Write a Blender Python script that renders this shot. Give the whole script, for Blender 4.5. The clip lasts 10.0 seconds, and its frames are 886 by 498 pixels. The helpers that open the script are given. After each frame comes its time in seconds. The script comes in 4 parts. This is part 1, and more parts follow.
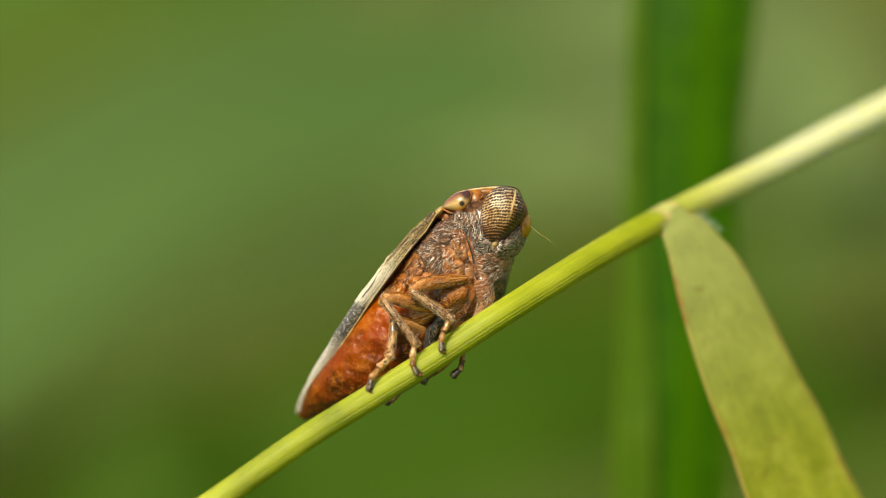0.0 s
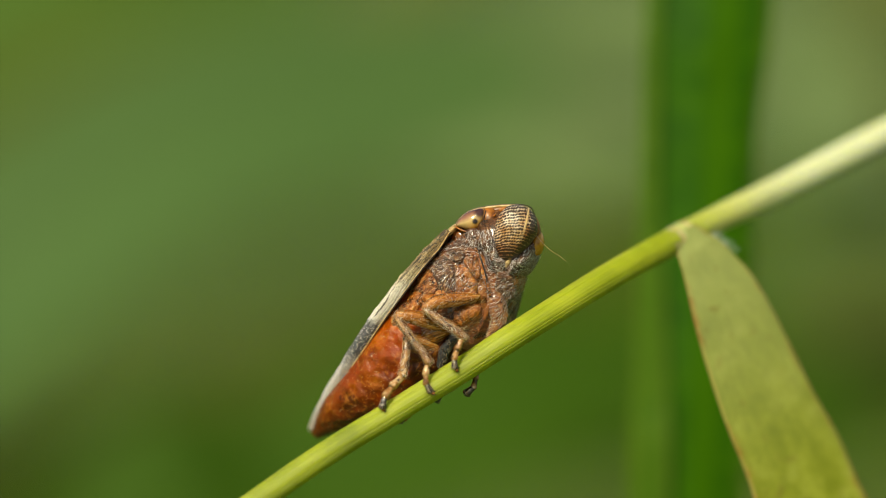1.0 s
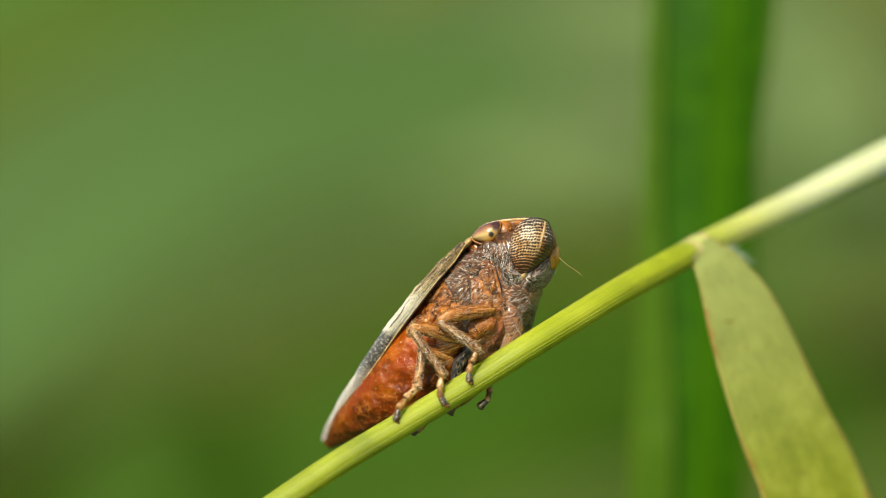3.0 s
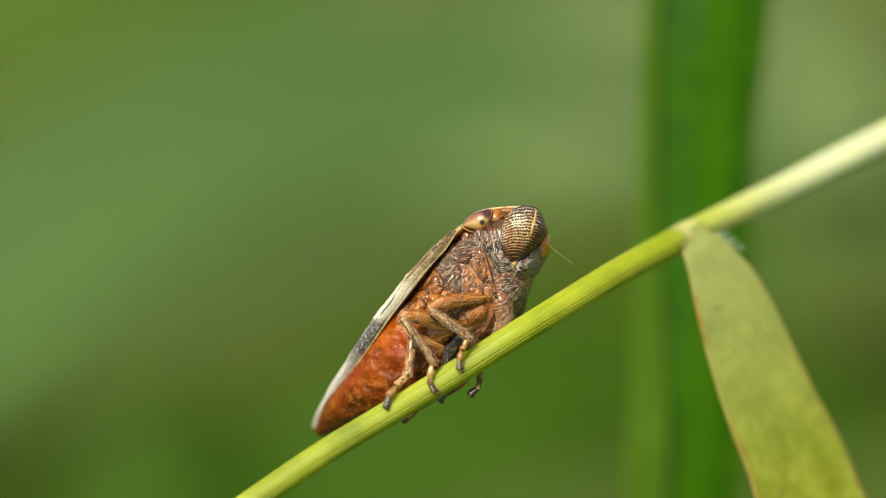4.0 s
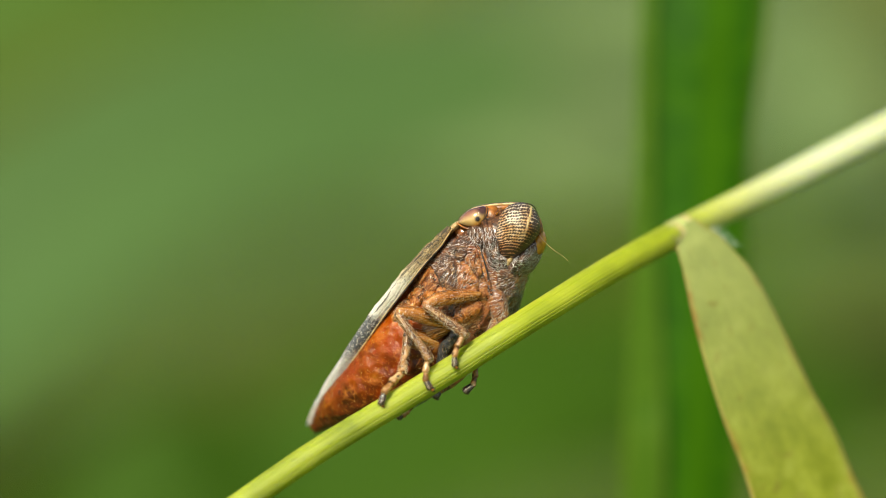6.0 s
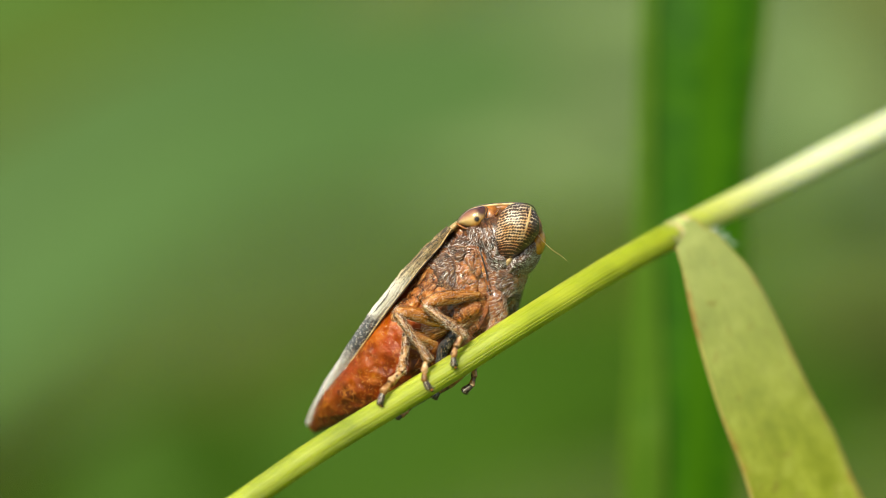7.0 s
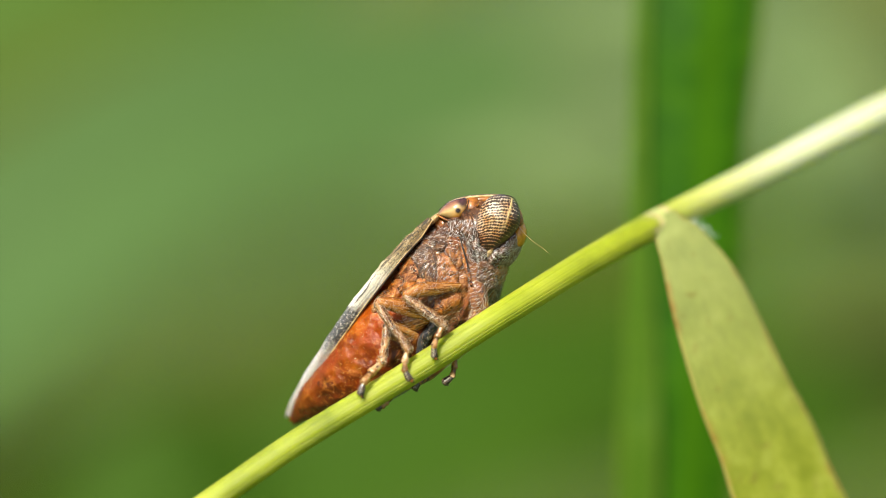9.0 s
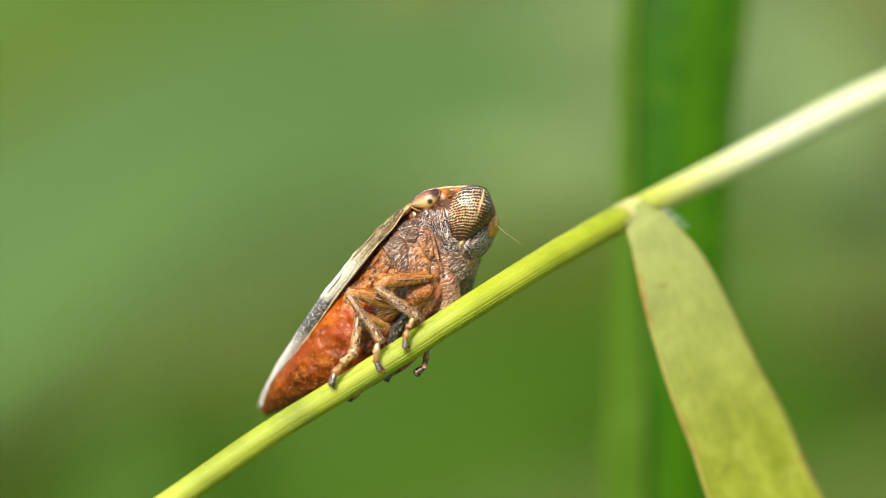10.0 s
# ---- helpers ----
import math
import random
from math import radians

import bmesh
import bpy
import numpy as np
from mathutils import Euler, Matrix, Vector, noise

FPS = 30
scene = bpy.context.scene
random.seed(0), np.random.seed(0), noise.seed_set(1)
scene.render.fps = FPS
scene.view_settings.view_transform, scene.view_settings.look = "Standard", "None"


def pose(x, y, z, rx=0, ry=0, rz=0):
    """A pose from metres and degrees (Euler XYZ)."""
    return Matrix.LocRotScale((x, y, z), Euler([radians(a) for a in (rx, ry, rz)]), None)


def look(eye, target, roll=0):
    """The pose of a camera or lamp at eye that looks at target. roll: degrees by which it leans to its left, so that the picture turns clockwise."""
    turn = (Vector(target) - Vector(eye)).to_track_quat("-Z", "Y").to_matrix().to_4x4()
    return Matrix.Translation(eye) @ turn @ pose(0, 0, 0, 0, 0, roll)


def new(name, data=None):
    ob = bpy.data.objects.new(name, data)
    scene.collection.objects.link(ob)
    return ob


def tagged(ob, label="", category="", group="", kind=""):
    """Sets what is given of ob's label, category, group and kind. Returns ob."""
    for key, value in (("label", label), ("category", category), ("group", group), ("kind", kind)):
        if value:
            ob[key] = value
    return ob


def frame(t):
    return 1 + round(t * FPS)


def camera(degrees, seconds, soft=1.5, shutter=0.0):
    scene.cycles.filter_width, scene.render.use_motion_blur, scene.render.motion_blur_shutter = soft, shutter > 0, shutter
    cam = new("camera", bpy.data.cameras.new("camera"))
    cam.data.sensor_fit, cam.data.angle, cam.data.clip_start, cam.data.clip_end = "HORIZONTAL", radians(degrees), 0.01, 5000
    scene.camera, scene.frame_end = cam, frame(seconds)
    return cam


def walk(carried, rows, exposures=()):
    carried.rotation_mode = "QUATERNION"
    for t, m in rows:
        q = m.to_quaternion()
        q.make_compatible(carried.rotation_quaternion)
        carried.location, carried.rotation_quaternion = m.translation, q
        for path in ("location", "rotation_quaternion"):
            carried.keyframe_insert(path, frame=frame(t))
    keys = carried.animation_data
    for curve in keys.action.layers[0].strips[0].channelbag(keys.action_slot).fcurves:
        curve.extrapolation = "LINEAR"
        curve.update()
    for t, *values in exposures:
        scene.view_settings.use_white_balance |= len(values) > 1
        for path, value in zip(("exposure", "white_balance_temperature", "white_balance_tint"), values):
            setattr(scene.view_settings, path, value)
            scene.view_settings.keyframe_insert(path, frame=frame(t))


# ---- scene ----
# All near things are drawn in millimetres in the viewing space: x to the right, y away from the lens, z up,
# with the origin on the stem beside the insect. BASE carries that space into the world.
MM = 0.001
FOCUS = 0.07656
BASE = pose(0, 0, 0.30, -8, 0, 0)

cam = camera(20.0, 10.0, 0.55)
cam.data.dof.use_dof = True
cam.data.dof.focus_distance = FOCUS + 0.0003
cam.data.dof.aperture_fstop = 21.0
EYE = BASE @ pose(0, -FOCUS, 0, 90, 0, 0)
walk(cam, [(0.0, EYE), (10.0, EYE)],
     exposures=[(0.0, 0.34, 8650, 2), (0.5, 0.20, 8350, 1), (1.0, 0.16, 8100, 1), (1.5, 0.27, 7900, 1), (2.5, 0.43, 7550, 2), (4.5, 0.45, 7500, 2), (7.5, 0.63, 7150, 5), (9.0, 0.77, 7000, 8), (10.0, 0.87, 6900, 9)])

# ---- light: a bright hazy sky and a veiled, soft sun ----
world = bpy.data.worlds.new("sky")
scene.world = world
world.use_nodes = True
wt = world.node_tree
sky = wt.nodes.new("ShaderNodeTexSky")
sky.sky_type = "NISHITA"
sky.sun_disc = False
sky.sun_elevation = radians(46)
sky.sun_rotation = radians(205)
sky.dust_density = 3.0
wt.links.new(sky.outputs[0], wt.nodes["Background"].inputs[0])
wt.nodes["Background"].inputs[1].default_value = 0.082
sun_data = bpy.data.lights.new("sun", "SUN")
sun_data.energy = 3.55
sun_data.angle = radians(8)
sun_data.color = (1.0, 0.95, 0.86)
sun = new("sun", sun_data)
sun.matrix_world = look((-0.45, -0.98, 1.12), (0, 0, 0))


# ---- materials ----
class Nodes:
    """A node material with short helpers; places are read in millimetres."""

    def __init__(self, name, scale=1000.0):
        self.m = bpy.data.materials.new(name)
        self.m.use_nodes = True
        self.t = self.m.node_tree
        self.b = self.t.nodes["Principled BSDF"]
        self.out = self.t.nodes["Material Output"]
        self.tc = self.t.nodes.new("ShaderNodeTexCoord")
        self.pos = self.vec("SCALE", self.tc.outputs["Object"], scale)
        self.uv = self.tc.outputs["UV"]

    def put(self, kind, **inputs):
        n = self.t.nodes.new(kind)
        for k, v in inputs.items():
            self.set(n.inputs[k.replace("_", " ")], v)
        return n

    def set(self, sock, v):
        if isinstance(v, bpy.types.NodeSocket):
            self.t.links.new(v, sock)
        else:
            sock.default_value = v

    def vec(self, op, a, b):
        n = self.t.nodes.new("ShaderNodeVectorMath")
        n.operation = op
        self.set(n.inputs[0], a)
        if op == "SCALE":
            self.set(n.inputs["Scale"], b)
        else:
            self.set(n.inputs[1], b)
        return n.outputs["Value"] if op in ("DISTANCE", "LENGTH") else n.outputs[0]

    def math(self, op, a, b=0.0, c=0.0):
        n = self.t.nodes.new("ShaderNodeMath")
        n.operation = op
        for i, v in enumerate((a, b, c)):
            self.set(n.inputs[i], v)
        return n.outputs[0]

    def noise(self, size, detail=4.0, rough=0.55, at=None, warp=0.0):
        n = self.put("ShaderNodeTexNoise", Scale=1.0 / size, Detail=detail, Roughness=rough, Distortion=warp)
        self.t.links.new(self.pos if at is None else at, n.inputs["Vector"])
        return n.outputs[0]

    def cells(self, size, feature="F1", at=None):
        n = self.put("ShaderNodeTexVoronoi", Scale=1.0 / size)
        n.feature = feature
        self.t.links.new(self.pos if at is None else at, n.inputs["Vector"])
        return n.outputs[0]

    def ramp(self, fac, stops):
        n = self.t.nodes.new("ShaderNodeValToRGB")
        e = n.color_ramp.elements
        while len(e) < len(stops):
            e.new(0.5)
        for el, (p, c) in zip(e, stops):
            el.position = p
            el.color = (*c, 1.0) if len(c) == 3 else c
        self.set(n.inputs[0], fac)
        return n.outputs[0]

    def mix(self, fac, a, b, how="MIX"):
        n = self.t.nodes.new("ShaderNodeMix")
        n.data_type = "RGBA"
        n.blend_type = how
        self.set(n.inputs[0], fac)
        for s, v in ((6, a), (7, b)):
            self.set(n.inputs[s], (*v, 1.0) if isinstance(v, tuple) and len(v) == 3 else v)
        return n.outputs[2]

    def step(self, x, lo, hi):
        n = self.t.nodes.new("ShaderNodeMapRange")
        n.interpolation_type = "SMOOTHSTEP"
        self.set(n.inputs[0], x)
        n.inputs[1].default_value, n.inputs[2].default_value = lo, hi
        return n.outputs[0]

    def apart(self, v):
        n = self.t.nodes.new("ShaderNodeSeparateXYZ")
        self.t.links.new(v, n.inputs[0])
        return n.outputs

    def join(self, x, y, z=0.0):
        n = self.t.nodes.new("ShaderNodeCombineXYZ")
        for i, v in enumerate((x, y, z)):
            self.set(n.inputs[i], v)
        return n.outputs[0]

    def bump(self, h, depth, strength=1.0):
        n = self.put("ShaderNodeBump", Strength=strength, Distance=depth)
        self.t.links.new(h, n.inputs["Height"])
        self.t.links.new(n.outputs[0], self.b.inputs["Normal"])

    def done(self, color, rough=0.5, sss=0.0, radius=(0.4, 0.15, 0.06), coat=0.0, spec=0.5):
        self.set(self.b.inputs["Base Color"], (*color, 1.0) if isinstance(color, tuple) else color)
        self.set(self.b.inputs["Roughness"], rough)
        self.b.inputs["Specular IOR Level"].default_value = spec
        self.b.inputs["Coat Weight"].default_value = coat
        self.b.inputs["Coat Roughness"].default_value = 0.12
        if sss:
            self.b.inputs["Subsurface Weight"].default_value = sss
            self.b.inputs["Subsurface Radius"].default_value = radius
            self.b.inputs["Subsurface Scale"].default_value = MM
        return self.m

    def see_through(self, color, share):
        """Mixes in light that comes through a thin leaf."""
        tr = self.t.nodes.new("ShaderNodeBsdfTranslucent")
        self.set(tr.inputs[0], (*color, 1.0) if isinstance(color, tuple) else color)
        mx = self.t.nodes.new("ShaderNodeMixShader")
        mx.inputs[0].default_value = share
        self.t.links.new(self.b.outputs[0], mx.inputs[1])
        self.t.links.new(tr.outputs[0], mx.inputs[2])
        self.t.links.new(mx.outputs[0], self.out.inputs[0])


def culm_material():
    n = Nodes("green_culm")
    u, v, _ = n.apart(n.uv)          # u: along in mm, v: round the stem 0..1
    ribs = n.noise(1.0, 3.0, 0.6, n.join(n.math("MULTIPLY", u, 0.05), n.math("MULTIPLY", v, 74.0)))
    broad = n.noise(2.4, 3.0)
    c = n.ramp(n.math("ADD", n.math("MULTIPLY", ribs, 0.40), n.math("MULTIPLY", broad, 0.60)),
               [(0.30, (0.13, 0.18, 0.005)), (0.5, (0.29, 0.35, 0.020)), (0.72, (0.42, 0.46, 0.05))])
    pale = n.step(u, CULM_NODE - 1.5, CULM_NODE + 3.0)
    c = n.mix(n.math("MULTIPLY", pale, 0.75), c, (0.52, 0.55, 0.20))
    c = n.mix(n.math("MULTIPLY", n.step(u, CULM_NODE + 1.0, CULM_NODE + 7.0), 0.85), c, (0.62, 0.68, 0.48))
    specks = n.step(n.cells(0.55), 0.10, 0.04)
    c = n.mix(n.math("MULTIPLY", specks, 0.35), c, (0.16, 0.15, 0.02))
    n.bump(n.math("ADD", ribs, n.math("MULTIPLY", n.noise(0.06, 3.0), 0.4)), 0.00004, 0.6)
    return n.done(c, n.math("MULTIPLY_ADD", ribs, 0.2, 0.36), 0.8, (0.8, 0.85, 0.2), 0.0, 0.4)


def joint_material():
    n = Nodes("culm_joint")
    u, v, _ = n.apart(n.uv)          # mm along the stem
    along = n.math("ADD", n.math("MULTIPLY", u, 1 / 0.87), n.math("MULTIPLY", n.math("SUBTRACT", n.noise(0.35, 4.0), 0.5), 0.25))
    c = n.ramp(along, [(0.06, (0.35, 0.42, 0.08)), (0.32, (0.45, 0.40, 0.17)), (0.52, (0.44, 0.46, 0.17)), (0.72, (0.46, 0.39, 0.17)), (0.92, (0.42, 0.48, 0.16))])
    n.bump(n.noise(0.12), 0.00004, 0.6)
    return n.done(c, 0.5, 0.2)


def blade_material(name, low, mid, high, rim, rim_width=0.05, red=0.0, share=0.3, vein=16.0, pale_base=0.0, rib=0.0, spec=0.25):
    n = Nodes(name)
    u, v, _ = n.apart(n.uv)          # u: along in mm, v: across 0..1
    veins = n.math("SINE", n.math("MULTIPLY", v, 2 * math.pi * vein))
    fibre = n.noise(1.0, 4.0, 0.6, n.join(n.math("MULTIPLY", u, 0.22), n.math("MULTIPLY", v, 26.0)))
    blot = n.noise(1.5, 5.0, 0.65)
    c = n.ramp(n.math("ADD", n.math("MULTIPLY", fibre, 0.25), n.math("MULTIPLY", blot, 0.75)), [(0.33, low), (0.5, mid), (0.68, high)])
    mot = n.step(n.noise(0.55, 4.0, 0.7, n.join(n.math("MULTIPLY", u, 0.6), n.math("MULTIPLY", v, 3.0))), 0.44, 0.62)
    c = n.mix(n.math("MULTIPLY", mot, 0.45), c, low)
    if rib:
        near = n.step(n.math("ABSOLUTE", n.math("SUBTRACT", v, 0.62)), 0.17, 0.06)
        c = n.mix(n.math("MULTIPLY", near, rib), c, high)
    if pale_base:
        c = n.mix(n.math("MULTIPLY", n.step(u, 10.0, 0.0), pale_base), c, (0.38, 0.44, 0.20))
    side = n.math("MINIMUM", v, n.math("SUBTRACT", 1.0, v))
    wave = n.math("ADD", side, n.math("MULTIPLY", n.math("SUBTRACT", n.noise(0.8, 3.0), 0.5), rim_width))
    c = n.mix(n.step(wave, rim_width, rim_width * 0.2), c, rim)
    if red:
        edge = n.math("MULTIPLY", n.math("MULTIPLY", n.step(side, 0.10, 0.0), n.math("MULTIPLY_ADD", n.step(v, 0.4, 0.6), 0.4, 0.6)), n.step(n.noise(1.3, 3.0), 0.46, 0.66))
        c = n.mix(n.math("MULTIPLY", edge, red), c, (0.30, 0.085, 0.02))
        spots = n.math("MULTIPLY", n.step(n.noise(0.45, 3.0, 0.6), 0.56, 0.70), n.step(n.noise(2.2, 2.0), 0.44, 0.58))
        c = n.mix(n.math("MULTIPLY", spots, 0.5), c, (0.19, 0.15, 0.03))
    h = n.math("ADD", n.math("MULTIPLY", veins, 0.15), n.math("ADD", fibre, n.math("MULTIPLY", n.noise(0.25, 3.0), 0.6)))
    n.bump(h, 0.00003, 0.5)
    n.done(c, n.math("MULTIPLY_ADD", fibre, 0.2, 0.42), spec=spec)
    n.see_through(n.mix(1.0, c, (0.85, 1.0, 0.35), "MULTIPLY"), share)
    return n.m


def abdomen_material():
    n = Nodes("orange_abdomen")
    big, fine = n.noise(1.3, 3.0, 0.5, None, 0.3), n.noise(0.45, 3.0, 0.5, None, 0.3)
    u, v, _ = n.apart(n.uv)          # u: tail to waist, v: round the body from the far side
    f = n.math("ADD", n.math("MULTIPLY", big, 0.65), n.math("MULTIPLY", fine, 0.35))
    # Brighter orange by the wing; shade on the belly is painted in.
    lit_wing_side = n.math("SUBTRACT", 1.0, n.math("ABSOLUTE", n.math("MULTIPLY_ADD", v, 2.0, -1.05)))
    f = n.math("ADD", f, n.math("MULTIPLY_ADD", n.step(lit_wing_side, 0.30, 0.90), 0.30, -0.22))
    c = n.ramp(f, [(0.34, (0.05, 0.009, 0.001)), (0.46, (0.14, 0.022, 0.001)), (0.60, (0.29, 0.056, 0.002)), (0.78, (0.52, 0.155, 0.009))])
    red = n.math("MULTIPLY", n.step(n.noise(1.0, 2.0), 0.52, 0.64), 0.5)
    c = n.mix(red, c, (0.34, 0.042, 0.001))
    c = n.mix(n.math("MULTIPLY", n.step(n.math("ADD", u, n.math("MULTIPLY", big, 0.3)), 0.70, 0.22), 0.80), c, (0.10, 0.022, 0.004))
    pale = n.math("MULTIPLY", n.step(n.noise(0.10, 4.0, 0.7), 0.54, 0.70), n.step(n.noise(0.8, 2.0), 0.42, 0.60))
    c = n.mix(n.math("MULTIPLY", pale, 0.40), c, (0.74, 0.32, 0.05))
    warped = n.vec("ADD", n.pos, n.join(n.math("MULTIPLY", fine, 0.35), n.math("MULTIPLY", big, 0.3), n.math("MULTIPLY", fine, -0.3)))
    net = n.step(n.cells(0.42, "DISTANCE_TO_EDGE", warped), 0.09, 0.01)
    c = n.mix(n.math("MULTIPLY", net, n.math("MULTIPLY", n.step(n.noise(0.7, 2.0), 0.46, 0.66), 0.22)), c, (0.70, 0.26, 0.03))
    dark = n.math("MULTIPLY", n.step(n.noise(0.5, 3.0), 0.56, 0.68), n.step(u, 0.5, 0.2))
    c = n.mix(dark, c, (0.015, 0.008, 0.004))
    n.bump(n.math("ADD", n.math("MULTIPLY", n.cells(0.30, "SMOOTH_F1"), 1.8), n.math("ADD", fine, n.math("MULTIPLY", n.noise(0.08, 3.0, 0.6), 0.4))), 0.00006, 1.0)
    return n.done(c, n.math("MULTIPLY_ADD", fine, 0.3, 0.20), 0.22, (0.8, 0.18, 0.04), 0.10, 0.3)


def cuticle_material(name, dark, mid, light, size=0.35, coat=0.5, sss=0.08, relief=0.00005, rough=0.12):
    """Glossy, wrinkled insect skin."""
    n = Nodes(name)
    big = n.noise(size, 4.0, 0.6, None, 1.0)
    fold = n.math("ABSOLUTE", n.math("SUBTRACT", n.noise(size * 0.5, 3.0, 0.6, None, 1.5), 0.5))
    c = n.ramp(n.math("ADD", n.math("MULTIPLY", big, 0.8), n.math("MULTIPLY", fold, 1.1)), [(0.33, dark), (0.52, mid), (0.74, light)])
    n.bump(n.math("ADD", n.math("MULTIPLY", fold, 3.0), n.math("MULTIPLY", n.noise(0.06, 3.0), 0.4)), relief, 1.0)
    return n.done(c, n.math("MULTIPLY_ADD", big, 0.35, rough), sss, (0.35, 0.12, 0.05), coat)


def wing_material():
    n = Nodes("mottled_forewing")
    u, v, _ = n.apart(n.uv)          # u: shoulder to tip 0..1, v: front edge to back ridge 0..1
    wob = n.math("ADD", u, n.math("MULTIPLY", n.math("SUBTRACT", n.noise(0.7, 4.0), 0.5), 0.16))
    c = n.ramp(wob, [(0.0, (0.20, 0.12, 0.045)), (0.17, (0.36, 0.25, 0.11)), (0.24, (0.58, 0.48, 0.30)), (0.31, (0.74, 0.70, 0.57)), (0.42, (0.76, 0.73, 0.64)),
                     (0.46, (0.10, 0.105, 0.12)), (0.59, (0.09, 0.10, 0.12)), (0.65, (0.58, 0.56, 0.55)), (0.80, (0.62, 0.60, 0.59)), (1.0, (0.56, 0.52, 0.50))])
    grain = n.noise(0.16, 5.0, 0.75)
    fleck = n.noise(0.07, 3.0, 0.7)
    c = n.mix(n.math("MULTIPLY", n.step(fleck, 0.52, 0.62), 0.65), c, n.mix(n.step(u, 0.42, 0.24), (0.80, 0.78, 0.73), (0.56, 0.44, 0.25)))
    streak = n.noise(1.0, 4.0, 0.7, n.join(n.math("MULTIPLY", u, 22.0), n.math("MULTIPLY", v, 120.0)))
    c = n.mix(n.math("MULTIPLY", n.step(streak, 0.48, 0.58), n.math("MULTIPLY", n.step(u, 0.32, 0.18), 0.85)), c, (0.035, 0.022, 0.010))
    mott = n.noise(0.09, 4.0, 0.75)
    c = n.mix(n.math("MULTIPLY", n.step(mott, 0.52, 0.64), n.math("MULTIPLY_ADD", n.step(u, 0.30, 0.22), 0.50, n.math("MULTIPLY_ADD", n.step(u, 0.58, 0.66), 0.10, 0.24))), c, (0.13, 0.11, 0.085))
    pits = n.step(n.cells(0.085), 0.42, 0.20)
    front = n.step(u, 0.34, 0.20)
    c = n.mix(n.math("MULTIPLY", pits, n.math("MULTIPLY_ADD", front, 0.75, 0.12)), c, (0.03, 0.022, 0.014))
    vw = n.math("ADD", v, n.math("MULTIPLY", n.math("SUBTRACT", n.noise(0.5, 3.0), 0.5), 0.10))
    for at, width in ((0.20, 0.016), (0.33, 0.014)):
        line = n.math("MULTIPLY", n.step(n.math("ABSOLUTE", n.math("SUBTRACT", vw, at)), width, width * 0.3), n.step(u, 0.72, 0.45))
        c = n.mix(n.math("MULTIPLY", line, 0.85), c, (0.025, 0.017, 0.010))
    n.bump(n.math("SUBTRACT", n.math("ADD", n.math("MULTIPLY", grain, 1.8), n.math("MULTIPLY", streak, -0.8)), pits), 0.000022, 0.8)
    return n.done(c, 0.5, 0.1)


def frons_material():
    """Cream skin with rows of dark pits on both sides of a pale ridge."""
    n = Nodes("pitted_frons")
    u, v, _ = n.apart(n.uv)          # mm from the ridge, mm along it
    ww = n.noise(0.28, 3.0)
    side = n.math("ABSOLUTE", u)
    row = n.math("ADD", n.math("MULTIPLY", v, 1 / 0.096), n.math("ADD", n.math("MULTIPLY", n.math("MULTIPLY", side, side), 4.5), n.math("MULTIPLY", ww, 1.5)))
    idx = n.math("FLOOR", row)
    ry = n.math("SUBTRACT", n.math("SUBTRACT", row, idx), 0.5)
    col = n.math("ADD", n.math("MULTIPLY", u, 1 / 0.082), n.math("ADD", n.math("MULTIPLY", n.math("SINE", n.math("MULTIPLY", idx, 2.4)), 0.33), n.math("MULTIPLY", ww, 1.3)))
    cx = n.math("SUBTRACT", n.math("FRACT", col), 0.5)
    d = n.math("SQRT", n.math("ADD", n.math("MULTIPLY", n.math("MULTIPLY", cx, cx), 0.78), n.math("MULTIPLY", n.math("MULTIPLY", ry, ry), 1.25)))
    size = n.math("MULTIPLY_ADD", n.noise(0.12, 2.0), 0.54, 0.105)
    size = n.math("ADD", size, n.math("MULTIPLY_ADD", n.step(u, 0.02, 0.20), 0.17, n.math("ADD", n.math("MULTIPLY", n.step(v, 0.40, 0.80), 0.07), n.math("MULTIPLY", n.step(v, -0.15, -0.7), 0.16))))
    dot = n.step(n.math("SUBTRACT", d, size), 0.10, -0.06)
    base = n.ramp(n.noise(0.5, 3.0), [(0.33, (0.38, 0.17, 0.045)), (0.45, (0.60, 0.40, 0.21)), (0.60, (0.84, 0.74, 0.60))])
    base = n.mix(n.math("MULTIPLY", n.step(v, -0.10, -0.60), 0.85), base, (0.46, 0.17, 0.035))
    base = n.mix(n.math("MULTIPLY", n.step(u, -0.45, -0.85), 0.5), base, (0.42, 0.17, 0.04))
    base = n.mix(n.math("MULTIPLY", n.step(v, 0.40, 0.85), 0.5), base, (0.34, 0.26, 0.20))
    ridge = n.step(n.math("ABSOLUTE", n.math("ADD", u, n.math("MULTIPLY", n.math("SUBTRACT", ww, 0.5), 0.06))), 0.045, 0.015)
    ridge = n.math("MULTIPLY", ridge, n.step(v, -0.25, 0.45))
    c = n.mix(n.math("MULTIPLY", dot, 0.95), base, (0.024, 0.010, 0.007))
    c = n.mix(ridge, c, (0.70, 0.50, 0.24))
    n.bump(n.math("SUBTRACT", n.math("MULTIPLY", ridge, 0.6), dot), 0.00003, 0.8)
    return n.done(c, 0.42, 0.1, (0.3, 0.12, 0.05), 0.0)


